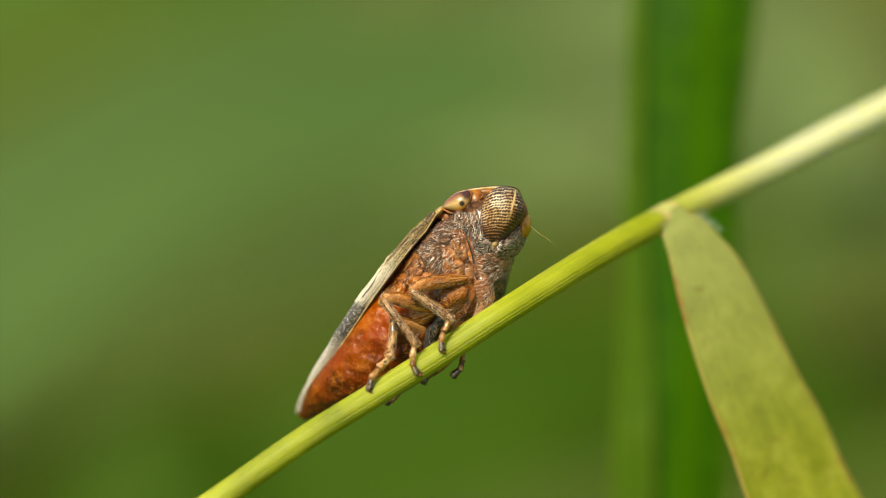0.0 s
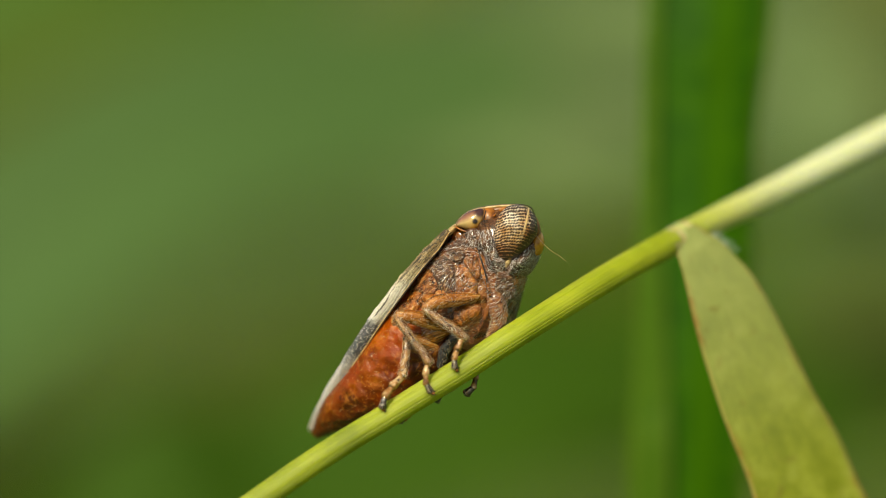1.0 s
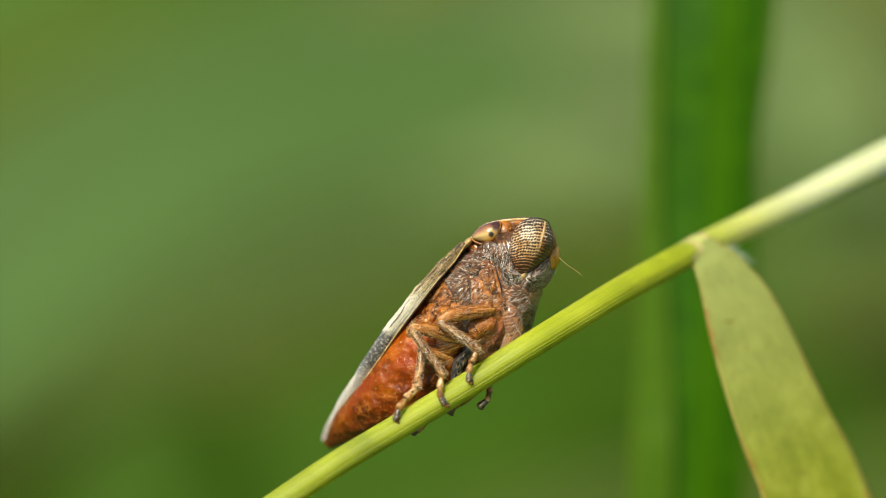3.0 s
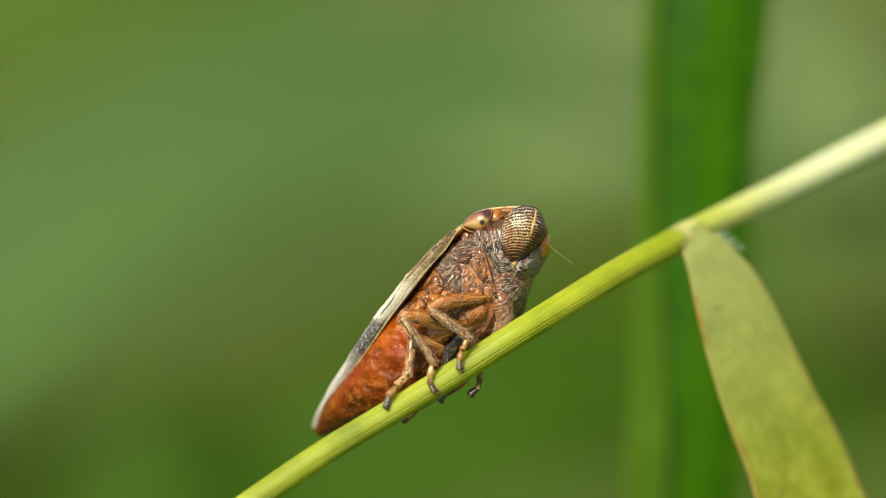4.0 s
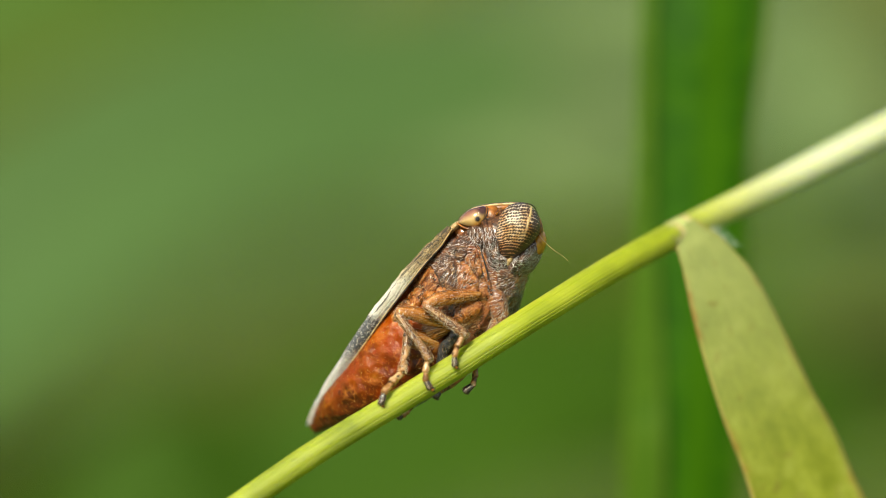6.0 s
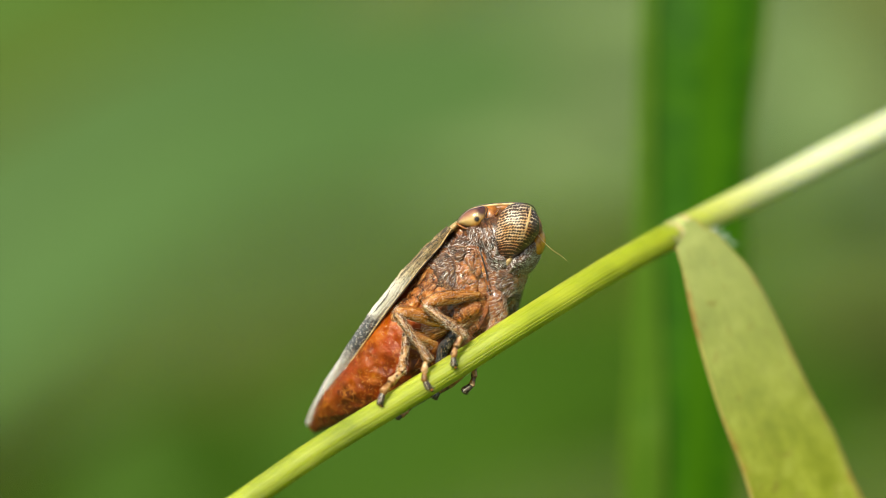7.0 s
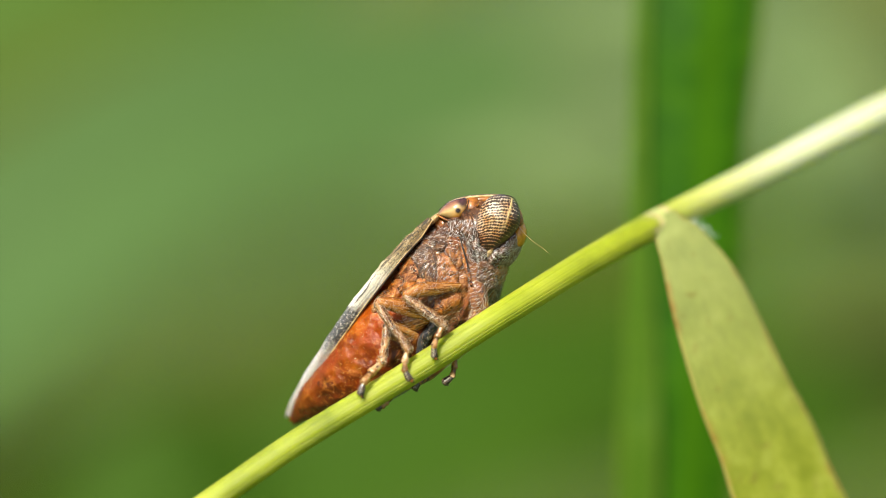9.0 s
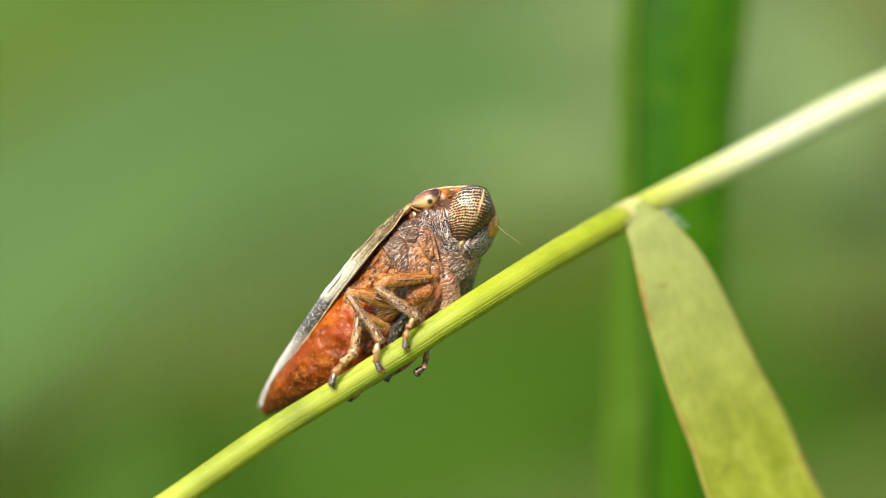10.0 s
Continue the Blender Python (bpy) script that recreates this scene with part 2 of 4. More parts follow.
def eye_material():
    n = Nodes("banded_eye")
    u, v, _ = n.apart(n.uv)          # mm along and across the eye from its middle
    wob = n.math("MULTIPLY", n.math("SUBTRACT", n.noise(0.25, 3.0), 0.5), 0.16)
    c = n.ramp(n.math("ADD", n.math("MULTIPLY_ADD", v, 1.25, 0.5), wob),
               [(0.08, (0.20, 0.060, 0.012)), (0.26, (0.34, 0.17, 0.035)), (0.56, (0.56, 0.40, 0.18)), (0.72, (0.30, 0.14, 0.09)), (0.90, (0.10, 0.035, 0.03))])
    blot = n.step(n.vec("DISTANCE", n.join(u, v), (0.30, 0.12, 0.0)), 0.26, 0.08)
    c = n.mix(n.math("MULTIPLY", blot, 0.95), c, (0.05, 0.018, 0.022))
    pupil = n.step(n.vec("DISTANCE", n.join(u, v), (0.04, -0.07, 0.0)), 0.125, 0.045)
    c = n.mix(pupil, c, (0.012, 0.006, 0.004))
    rim = n.step(n.cells(0.05), 0.0, 0.5)
    n.bump(rim, 0.000006, 0.5)
    return n.done(c, 0.16, 0.1, (0.2, 0.12, 0.05), 0.6)


def plain_material(name, a, b, rough=0.4, size=0.2, coat=0.0, sss=0.0):
    n = Nodes(name)
    f = n.noise(size, 4.0)
    c = n.ramp(f, [(0.35, a), (0.65, b)])
    n.bump(n.noise(size * 0.4), 0.00002, 0.5)
    return n.done(c, rough, sss, (0.3, 0.12, 0.05), coat)


def hair_material(name, dark, mid, light, rough=0.3):
    """Fine bristles, each with a shade of its own."""
    n = Nodes(name)
    c = n.ramp(n.t.nodes.new("ShaderNodeNewGeometry").outputs["Random Per Island"], [(0.0, dark), (0.40, mid), (0.80, light)])
    return n.done(c, rough)


def leg_material(name, dark, mid, light, spread=0.17):
    """Horny skin with streaks along the limb."""
    n = Nodes(name)
    u, v, _ = n.apart(n.uv)          # mm along, turn 0..1
    around = n.join(n.math("MULTIPLY", u, 1.5), n.math("MULTIPLY", n.math("COSINE", n.math("MULTIPLY", v, 6.2832)), 3.6), n.math("MULTIPLY", n.math("SINE", n.math("MULTIPLY", v, 6.2832)), 3.6))
    streak = n.noise(1.0, 4.0, 0.65, around, 0.4)
    c = n.ramp(n.math("ADD", n.math("MULTIPLY", streak, 0.65), n.math("MULTIPLY", n.noise(0.09, 4.0, 0.7), 0.35)), [(0.53 - spread, dark), (0.53, mid), (0.53 + spread, light)])
    n.bump(n.math("ADD", n.math("MULTIPLY", streak, 0.5), n.math("MULTIPLY", n.noise(0.05, 3.0, 0.65), 0.6)), 0.00004, 0.9)
    return n.done(c, n.math("MULTIPLY_ADD", streak, 0.3, 0.06), 0.2, (0.45, 0.14, 0.04), 0.8)


def shin_material():
    """Pale straw skin with small dark spots."""
    n = Nodes("spotted_shin")
    c = n.ramp(n.noise(0.3, 4.0), [(0.36, (0.09, 0.034, 0.010)), (0.50, (0.34, 0.16, 0.045)), (0.66, (0.62, 0.43, 0.23))])
    c = n.mix(n.math("MULTIPLY", n.step(n.cells(0.21), 0.36, 0.20), 0.85), c, (0.045, 0.025, 0.015))
    n.bump(n.noise(0.07), 0.00004, 0.8)
    return n.done(c, 0.2, 0.1, (0.3, 0.12, 0.05), 0.5)


def meadow_material():
    n = Nodes("meadow_ground", 1.0)
    c = n.ramp(n.math("ADD", n.math("MULTIPLY", n.noise(0.9, 3.0), 0.6), n.math("MULTIPLY", n.noise(0.05, 5.0), 0.4)),
               [(0.32, (0.030, 0.058, 0.005)), (0.5, (0.055, 0.105, 0.008)), (0.68, (0.10, 0.14, 0.018))])
    n.bump(n.noise(0.02, 4.0), 0.01, 0.8)
    return n.done(c, 0.7)


# ---- mesh helpers, in millimetres ----
def spline(points, count):
    """Points evenly spread on a smooth curve through the given ones (any number of values each)."""
    p = np.array(points, float)
    q = np.vstack([2 * p[0] - p[1], p, 2 * p[-1] - p[-2]])
    out = []
    for t in np.linspace(0, len(p) - 1, count):
        i = min(int(t), len(p) - 2)
        f = t - i
        a, b, c, d = q[i], q[i + 1], q[i + 2], q[i + 3]
        out.append(0.5 * (2 * b + (c - a) * f + (2 * a - 5 * b + 4 * c - d) * f * f + (3 * b - a - 3 * c + d) * f ** 3))
    return np.array(out)


def grid(points, uvs=None, closed=False, caps=False):
    """A bmesh from rows of points (rows x columns x 3), with uv values beside each point."""
    bm = bmesh.new()
    lay = bm.loops.layers.uv.new("UVMap")
    rows, cols = len(points), len(points[0])
    vs = [[bm.verts.new(Vector(p) * MM) for p in row] for row in points]
    where = {}
    for i in range(rows):
        for j in range(cols):
            where[vs[i][j]] = (i, j)
    for i in range(rows - 1):
        for j in range(cols if closed else cols - 1):
            k = (j + 1) % cols
            f = bm.faces.new((vs[i][j], vs[i + 1][j], vs[i + 1][k], vs[i][k]))
            f.smooth = True
            if uvs is not None:
                for lp, (a, b) in zip(f.loops, ((i, j), (i + 1, j), (i + 1, j + 1), (i, j + 1))):
                    lp[lay].uv = uvs(a, b)
    if caps and closed:
        for row in (vs[0], vs[-1]):
            f = bm.faces.new(row)
            f.smooth = True
    bmesh.ops.recalc_face_normals(bm, faces=bm.faces)
    return bm


def tube(points, radii, count=24, seg=14, flat=1.0, noisy=0.0, rounded=True, grooves=()):
    """A tapered limb along a smooth curve, with furrows along it (turn 0..1, width, depth). uv: mm along, turn 0..1."""
    furrow = [sum(d * math.exp(-(((j / seg - g + 0.5) % 1.0 - 0.5) / w) ** 2) for g, w, d in grooves) for j in range(seg)]
    pr = spline([(*p, r) for p, r in zip(points, radii)], count)
    pts, rad = pr[:, :3], np.maximum(pr[:, 3], 0.002)
    if rounded:
        first, last = pts[0] - pts[1], pts[-1] - pts[-2]
        first, last = first / np.linalg.norm(first), last / np.linalg.norm(last)
        head = [(pts[0] + first * rad[0] * h, rad[0] * w) for h, w in ((0.75, 0.25), (0.6, 0.62), (0.3, 0.9))]
        foot = [(pts[-1] + last * rad[-1] * h, rad[-1] * w) for h, w in ((0.3, 0.9), (0.6, 0.62), (0.75, 0.25))]
        pts = np.vstack([[p for p, _ in head], pts, [p for p, _ in foot]])
        rad = np.concatenate([[r for _, r in head], rad, [r for _, r in foot]])
    tang = np.gradient(pts, axis=0)
    tang /= np.linalg.norm(tang, axis=1)[:, None]
    side = np.cross(tang[0], (0, 1, 0))
    if np.linalg.norm(side) < 0.1:
        side = np.cross(tang[0], (1, 0, 0))
    rows = []
    for p, t, r in zip(pts, tang, rad):
        side = side - t * np.dot(side, t)
        side /= np.linalg.norm(side)
        up = np.cross(t, side)
        row = []
        for j in range(seg):
            a = 2 * math.pi * j / seg
            k = 1.0 + (noisy * noise.noise(Vector(p) * 4.0 + Vector((math.cos(a), math.sin(a), 0)) * 1.5) if noisy else 0.0)
            row.append(p + r * (k - furrow[j]) * (math.cos(a) * side + math.sin(a) * flat * up))
        rows.append(row)
    length = np.concatenate([[0], np.cumsum(np.linalg.norm(np.diff(pts, axis=0), axis=1))])
    return grid(rows, lambda i, j: (length[i], j / seg), True, True)


def loft(stations, count, seg, swell=None, power=2.0):
    """A body of oval sections; each station: centre (3), width direction (2, in the picture plane), half width, half depth."""
    st = spline([(*c, *w, a, b) for c, w, a, b in stations], count)
    rows = []
    for i, s in enumerate(st):
        c, w = s[:3], np.array([s[3], 0.0, s[4]])
        w /= np.linalg.norm(w)
        row = []
        for j in range(seg):
            t = 2 * math.pi * j / seg
            cs, sn = math.cos(t), math.sin(t)
            e = 2.0 / power
            x = math.copysign(abs(cs) ** e, cs) * max(s[5], 0.01)
            y = math.copysign(abs(sn) ** e, sn) * max(s[6], 0.01)
            k = 1.0 if swell is None else swell(i / (count - 1), t)
            row.append(c + w * x * k + np.array([0, y * k, 0]))
        rows.append(row)
    return grid(rows, lambda i, j: (i / (count - 1), j / seg), True, True)


def pad(centre, long, half, rough=0.0, size=3.0, rings=18, seg=26, power=2.0):
    """A rounded pad: centre, direction of its long axis in the picture plane, half length, half width, half depth. uv: mm along, mm across."""
    c, ax = np.array(centre), np.array([long[0], 0.0, long[1]])
    ax /= np.linalg.norm(ax)
    ac, dp = np.array([-ax[2], 0.0, ax[0]]), np.array([0.0, 1.0, 0.0])
    rows, uv = [], []
    for i in range(rings + 1):
        la = math.pi * (0.003 + 0.994 * i / rings) - math.pi / 2
        row, uvr = [], []
        for j in range(seg + 1):
            t = 2 * math.pi * (j % seg) / seg
            l, w, d = math.sin(la), math.cos(la) * math.cos(t), math.cos(la) * math.sin(t)
            e = 2.0 / power
            l, w, d = (math.copysign(abs(q) ** e, q) for q in (l, w, d))
            q = c + ax * l * half[0] + ac * w * half[1] + dp * d * half[2]
            if rough:
                q = q + (q - c) * rough * noise.fractal(Vector(q) * size, 1.0, 2.0, 3)
            if j < seg:
                row.append(q)
            uvr.append((l * half[0], w * half[1]))
        rows.append(row)
        uv.append(uvr)
    return grid(rows, lambda i, j: uv[i][j], True, True)


def dome(outline, middle, high, axis=(1, 0), rings=14, seg=48):
    """A swollen patch inside a closed outline (mm), highest in the middle. uv: mm along the axis and across it."""
    o = spline([*outline, outline[0], outline[1]], seg * (len(outline) + 1) // len(outline) + 1)[:seg]
    c = np.array(middle)
    ax = np.array(axis) / np.linalg.norm(axis)
    rows, uv = [], []
    for i in range(rings + 1):
        r = 1.0 - 0.985 * i / rings
        row, uvr = [], []
        for p in [*o, o[0]]:
            q = c + (p - c) * r
            q[1] = c[1] * (1 - r) + p[1] * r - high * math.sqrt(max(0.0, 1 - r * r))
            row.append(q)
            d = q - c
            uvr.append((d[0] * ax[0] + d[2] * ax[1], d[2] * ax[0] - d[0] * ax[1]))
        back = [np.array(p) + np.array([0, 0.35, 0]) for p in [*o, o[0]]] if i == 0 else None
        if back:
            rows.append([c + (p - c) * 0.9 for p in back][:-1])
            uv.append(uvr)
        rows.append(row[:-1])
        uv.append(uvr)
    return grid(rows, lambda i, j: uv[i][j], True, True)


def part(name, bm, material, parent, label="", kind=""):
    me = bpy.data.meshes.new(name)
    bm.to_mesh(me)
    bm.free()
    me.materials.append(material)
    ob = new(name, me)
    if parent is not None:
        ob.parent = parent
    return tagged(ob, label, kind=kind)


def merged(parts):
    """One bmesh from several."""
    out = bmesh.new()
    for bm in parts:
        me = bpy.data.meshes.new("piece")
        bm.to_mesh(me)
        bm.free()
        out.from_mesh(me)
        bpy.data.meshes.remove(me)
    return out


def thicken(ob, mm):
    mod = ob.modifiers.new("thickness", "SOLIDIFY")
    mod.thickness, mod.offset = mm * MM, 0.0
    return ob


def hairs(obs, count, length, width, flow, lift=0.25, seed=1, keep=None):
    """Many fine curved bristles lying on the given parts, combed along flow; one bmesh."""
    rnd = random.Random(seed)
    faces = []
    for ob in obs:
        for p in ob.data.polygons:
            if p.normal.y < 0.35 and (keep is None or keep(p.center / MM)):
                faces.append((p.area, p.center.copy(), p.normal.copy(), ob.data, p))
    total = sum(f[0] for f in faces)
    verts, quads = [], []
    for area, centre, normal, me, p in faces:
        want = count * area / total
        for _ in range(int(want) + (rnd.random() < want % 1)):
            co = [me.vertices[i].co for i in p.vertices]
            w = [rnd.random() ** 0.7 for _ in co]
            s = sum(w)
            root = sum((c * (k / s) for c, k in zip(co, w)), Vector())
            q = root / MM
            swirl = noise.noise_vector(q * 0.95) * 1.7 + noise.noise_vector(q * 4.0) * 0.25
            d = Vector(flow) + swirl
            d = (d - normal * d.dot(normal)).normalized()
            side = normal.cross(d).normalized()
            ln, wd = length * rnd.uniform(0.55, 1.3) * MM, width * rnd.uniform(0.7, 1.2) * MM
            bend = side * rnd.uniform(-0.25, 0.25)
            k0 = len(verts)
            for f in (0.0, 0.35, 0.7, 1.0):
                mid = root + normal * 0.007 * MM + d * ln * f + bend * ln * f * f + normal * ln * lift * (f - 0.75 * f * f)
                hw = side * wd * (1.0 - 0.8 * f) * 0.5
                verts += [mid - hw, mid + hw]
            quads += [(k0 + 2 * i, k0 + 2 * i + 1, k0 + 2 * i + 3, k0 + 2 * i + 2) for i in range(3)]
    bm = bmesh.new()
    me = bpy.data.meshes.new("bristles")
    me.from_pydata(verts, [], quads)
    bm.from_mesh(me)
    bpy.data.meshes.remove(me)
    return bm


def folds(x, y, z):
    """Soft lobes with sharp creases between them, about 0.3 mm across; around 0."""
    q = Vector((x, y, z))
    q = q + noise.noise_vector(q * 1.3) * 0.35
    return abs(noise.noise(q * 2.7)) + 0.5 * abs(noise.noise(q * 6.5)) - 0.38


def front_of(obs):
    """The depth (mm) of the nearest skin of the given parts at a place x, z."""
    fields = []
    for ob in obs:
        co = np.array([v.co for v in ob.data.vertices]) / MM
        nr = np.array([v.normal.y for v in ob.data.vertices])
        co = co[nr < 0.1]
        fields.append(co[::max(1, len(co) // 2500)])

    def depth(x, z):
        best = 99.0
        for co in fields:
            d2 = (co[:, 0] - x) ** 2 + (co[:, 2] - z) ** 2
            w = np.exp(-d2 / 0.012) + 1e-9 * np.exp(-d2 / 0.5)
            if w.sum() > 1e-12:
                best = min(best, float((w * co[:, 1]).sum() / w.sum()))
        return best
    return depth


def shield(skin, centre, axis, half, high, rings=24, seg=64):
    """A rounded horny plate that follows the skin below it: half length and width, height (mm)."""
    ax = np.array(axis) / np.linalg.norm(axis)
    rows = []
    for i in range(rings + 1):
        r = max(i / rings, 0.02) * (1.0 if i < rings else 1.02)
        row = []
        for j in range(seg):
            t = 2 * math.pi * j / seg
            k = 1.0 + 0.20 * noise.noise(Vector((centre[0] * 3 + math.cos(t) * 1.6, math.sin(t) * 1.6, centre[2] * 3)))
            a, b = r * k * half[0] * math.cos(t), r * k * half[1] * math.sin(t)
            x, z = centre[0] + ax[0] * a - ax[1] * b, centre[2] + ax[1] * a + ax[0] * b
            lift = 1.4 * high * math.sqrt(max(0.0, 1 - min(r, 1.0) ** 4)) - 0.06
            lift += 1.0 * high * folds(x, high * 9, z) + 0.03
            row.append((x, skin(x, z) - lift, z))
        rows.append(row)
    bm = grid(rows, lambda i, j: (i / rings, j / seg), True, False)
    bm.faces.new([bm.verts[k] for k in range(seg)] if bm.verts.ensure_lookup_table() is None else []).smooth = True
    bmesh.ops.recalc_face_normals(bm, faces=bm.faces)
    if sum(f.normal.y * f.calc_area() for f in bm.faces) > 0:
        bmesh.ops.reverse_faces(bm, faces=bm.faces)
    return bm


# ---- the ground and the far meadow ----
def build_ground():
    bm = bmesh.new()
    n, half = 90, 400.0
    vs = []
    for i in range(n + 1):
        row = []
        for j in range(n + 1):
            a, b = 2 * i / n - 1, 2 * j / n - 1
            x, y = half * a * abs(a) ** 2.5, half * b * abs(b) ** 2.5
            r = math.hypot(x, y)
            z = 0.0 if r < 0.5 else 0.03 * min(1.0, (r - 0.5) / 3) * noise.fractal(Vector((x * 0.7, y * 0.7, 0)), 1.0, 2.0, 3)
            row.append(bm.verts.new((x, y, z)))
        vs.append(row)
    for i in range(n):
        for j in range(n):
            bm.faces.new((vs[i][j], vs[i + 1][j], vs[i + 1][j + 1], vs[i][j + 1])).smooth = True
    g = part("ground", bm, meadow_material(), None)
    return tagged(g, "green meadow ground far out of focus", "ground", kind="structure")


def blade_mesh(points, widths, normal, count=70, cols=12, fold=0.25, curl=0.0):
    """A long leaf on a curve: points (mm), half widths, the way that its face looks. uv: mm along, 0..1 across."""
    pw = spline([(*p, w) for p, w in zip(points, widths)], count)
    pts, hw = pw[:, :3], np.maximum(pw[:, 3], 0.02)
    tang = np.gradient(pts, axis=0)
    tang /= np.linalg.norm(tang, axis=1)[:, None]
    nrm = np.array(normal, float)
    rows = []
    for p, t, w in zip(pts, tang, hw):
        side = np.cross(t, nrm)
        side /= np.linalg.norm(side)
        up = np.cross(side, t)
        row = []
        for j in range(cols + 1):
            a = 2 * j / cols - 1
            wav = 0.03 * noise.noise(Vector((p[0] * 0.35, p[2] * 0.35, a * 2)))
            row.append(p + side * w * a * (1 + wav * 1.4) + up * w * (fold * abs(a) + curl * a * a + wav))
        rows.append(row)
    ln = np.concatenate([[0], np.cumsum(np.linalg.norm(np.diff(pts, axis=0), axis=1))])
    return grid(rows, lambda i, j: (ln[i], j / cols))


def build_far_leaf(name, a, b, width, material, label, side=-1, face=(0.1, -0.8, 0.6), bend=(0, 0, 8)):
    """A broad leaf that rises from the meadow far behind: from a to b in the viewing space (mm), rooted in the ground."""
    a, b = Vector(a), Vector(b)
    mid = (a + b) / 2 + Vector(bend)
    inv = BASE.inverted()
    root_w = BASE @ (a * MM)
    root = inv @ Vector((root_w.x + 0.09 * side, root_w.y + 0.03, -0.01)) / MM
    turn = a + (a - mid) * 0.75
    turn2 = (turn + root) / 2 + Vector((30 * side, 0, 0))
    tip = b + (b - mid) * 0.7
    pts = [tuple(v) for v in (root, turn2, turn, a, mid, b, tip)]
    ob = tagged(new(name), label, "leaf", "blurred leaves of the meadow")
    ob.matrix_world = BASE
    bm = blade_mesh(pts, [width * 0.4, width * 0.55, width * 0.9, width, width, width * 0.9, 0.1], face, 60, 8)
    thicken(part("blade", bm, material, ob), 0.4)
    part("midrib", tube(pts, [1.2, 1.0, 0.8, 0.6, 0.5, 0.4, 0.1], 60, 8), material, ob)
    return ob


def far_material(name, r, g, b):
    return blade_material(name, (r * 0.8, g * 0.85, b * 0.8), (r, g, b), (r * 1.25, g * 1.15, b * 1.3), (r * 1.2, g * 1.1, b * 1.2), spec=0.1)


build_ground()


def build_grass():
    """Meadow grass well behind the near plants, too far out of focus to count."""
    rnd = random.Random(7)
    verts, faces = [], []
    for _ in range(5200):
        y = 0.75 + 5.0 * rnd.random() ** 1.6
        x = rnd.uniform(-0.5 - 0.5 * y, 0.5 + 0.5 * y)
        h, w, a = rnd.uniform(0.05, 0.16), rnd.uniform(0.0018, 0.0035), rnd.uniform(0, math.tau)
        lean = Vector((rnd.uniform(-0.7, 0.7), rnd.uniform(-0.7, 0.7), 0)) * h
        side = Vector((math.cos(a), math.sin(a), 0)) * w
        foot, k = Vector((x, y, -0.01)), len(verts)
        for f in (0.0, 0.4, 0.75, 1.0):
            mid = foot + Vector((0, 0, h * f * (1.15 - 0.15 * f))) + lean * f * f
            verts += [mid - side * (1 - 0.95 * f), mid + side * (1 - 0.95 * f)]
        faces += [(k + 2 * i, k + 2 * i + 1, k + 2 * i + 3, k + 2 * i + 2) for i in range(3)]
    me = bpy.data.meshes.new("meadow_grass")
    me.from_pydata(verts, [], faces)
    n = Nodes("meadow_grass", 1.0)
    c = n.ramp(n.t.nodes.new("ShaderNodeNewGeometry").outputs["Random Per Island"], [(0.0, (0.05, 0.10, 0.010)), (0.5, (0.08, 0.15, 0.018)), (1.0, (0.14, 0.19, 0.035))])
    me.materials.append(n.done(c, 0.6, spec=0.2))
    return tagged(new("meadow_grass", me), "green meadow grass far out of focus", "grass", kind="stuff")


build_grass()
BLUISH = far_material("bluish_far_leaf", 0.086, 0.172, 0.050)
PALE = far_material("pale_far_leaf", 0.180, 0.270, 0.105)
OLIVE = far_material("olive_far_leaf", 0.086, 0.168, 0.030)
DARKISH = far_material("dark_far_leaf", 0.062, 0.092, 0.012)
GREEN = far_material("green_far_leaf", 0.073, 0.168, 0.012)
WEDGE = far_material("olive_shade_leaf", 0.075, 0.105, 0.012)
DEEP = far_material("deep_green_far_leaf", 0.043, 0.108, 0.008)
DUSK = far_material("dusky_far_leaf", 0.047, 0.080, 0.009)
TAWNY = far_material("tawny_far_leaf", 0.080, 0.120, 0.024)
DRY = far_material("dry_far_leaf", 0.14, 0.172, 0.046)

# from, to (mm in the viewing space), half width
build_far_leaf("meadow_leaf", (-68.6, 250, -11.68), (-1.92, 280, 22.53), 16, BLUISH, "bluish-green broad leaf far out of focus")
build_far_leaf("meadow_leaf", (60.0, 360, 24.0), (11.0, 330, 18.0), 18, PALE, "pale grey-green broad leaf far out of focus", 1)
build_far_leaf("meadow_leaf", (-95.91, 380, 25.77), (-40.65, 420, 55.95), 18, OLIVE, "yellow-green broad leaf far out of focus")
build_far_leaf("meadow_leaf", (-87.57, 300, 9.4), (-18.2, 320, 33.98), 3.4, WEDGE, "dark olive leaf far out of focus")
build_far_leaf("meadow_leaf", (39.47, 300, 44.97), (-11.95, 320, 39.33), 4.0, DRY, "dry olive-brown leaf far out of focus", 1)
build_far_leaf("meadow_leaf", (-60.0, 250, -34.0), (28.5, 275, 0.4), 6, DARKISH, "dark green leaf in shade far out of focus", bend=(0, 0, 3))
build_far_leaf("meadow_leaf", (-54.83, 380, -53.29), (57.63, 420, -24.46), 24, GREEN, "deep green broad leaf far out of focus")
build_far_leaf("meadow_leaf", (-20.0, 240, -31.0), (43.0, 262, -21.6), 12, DEEP, "deep green broad leaf far out of focus")
build_far_leaf("meadow_leaf", (119.05, 420, 28.0), (46.0, 450, -2.0), 16, BLUISH, "grey-green leaf out of focus behind the stem", 1)
build_far_leaf("meadow_leaf", (98.0, 300, -16.6), (55.0, 318, -13.1), 7, TAWNY, "olive-brown leaf far out of focus", 1)
build_far_leaf("meadow_leaf", (104.0, 300, -36.0), (50.0, 318, -27.0), 13, DUSK, "dark olive leaf far out of focus", 1)
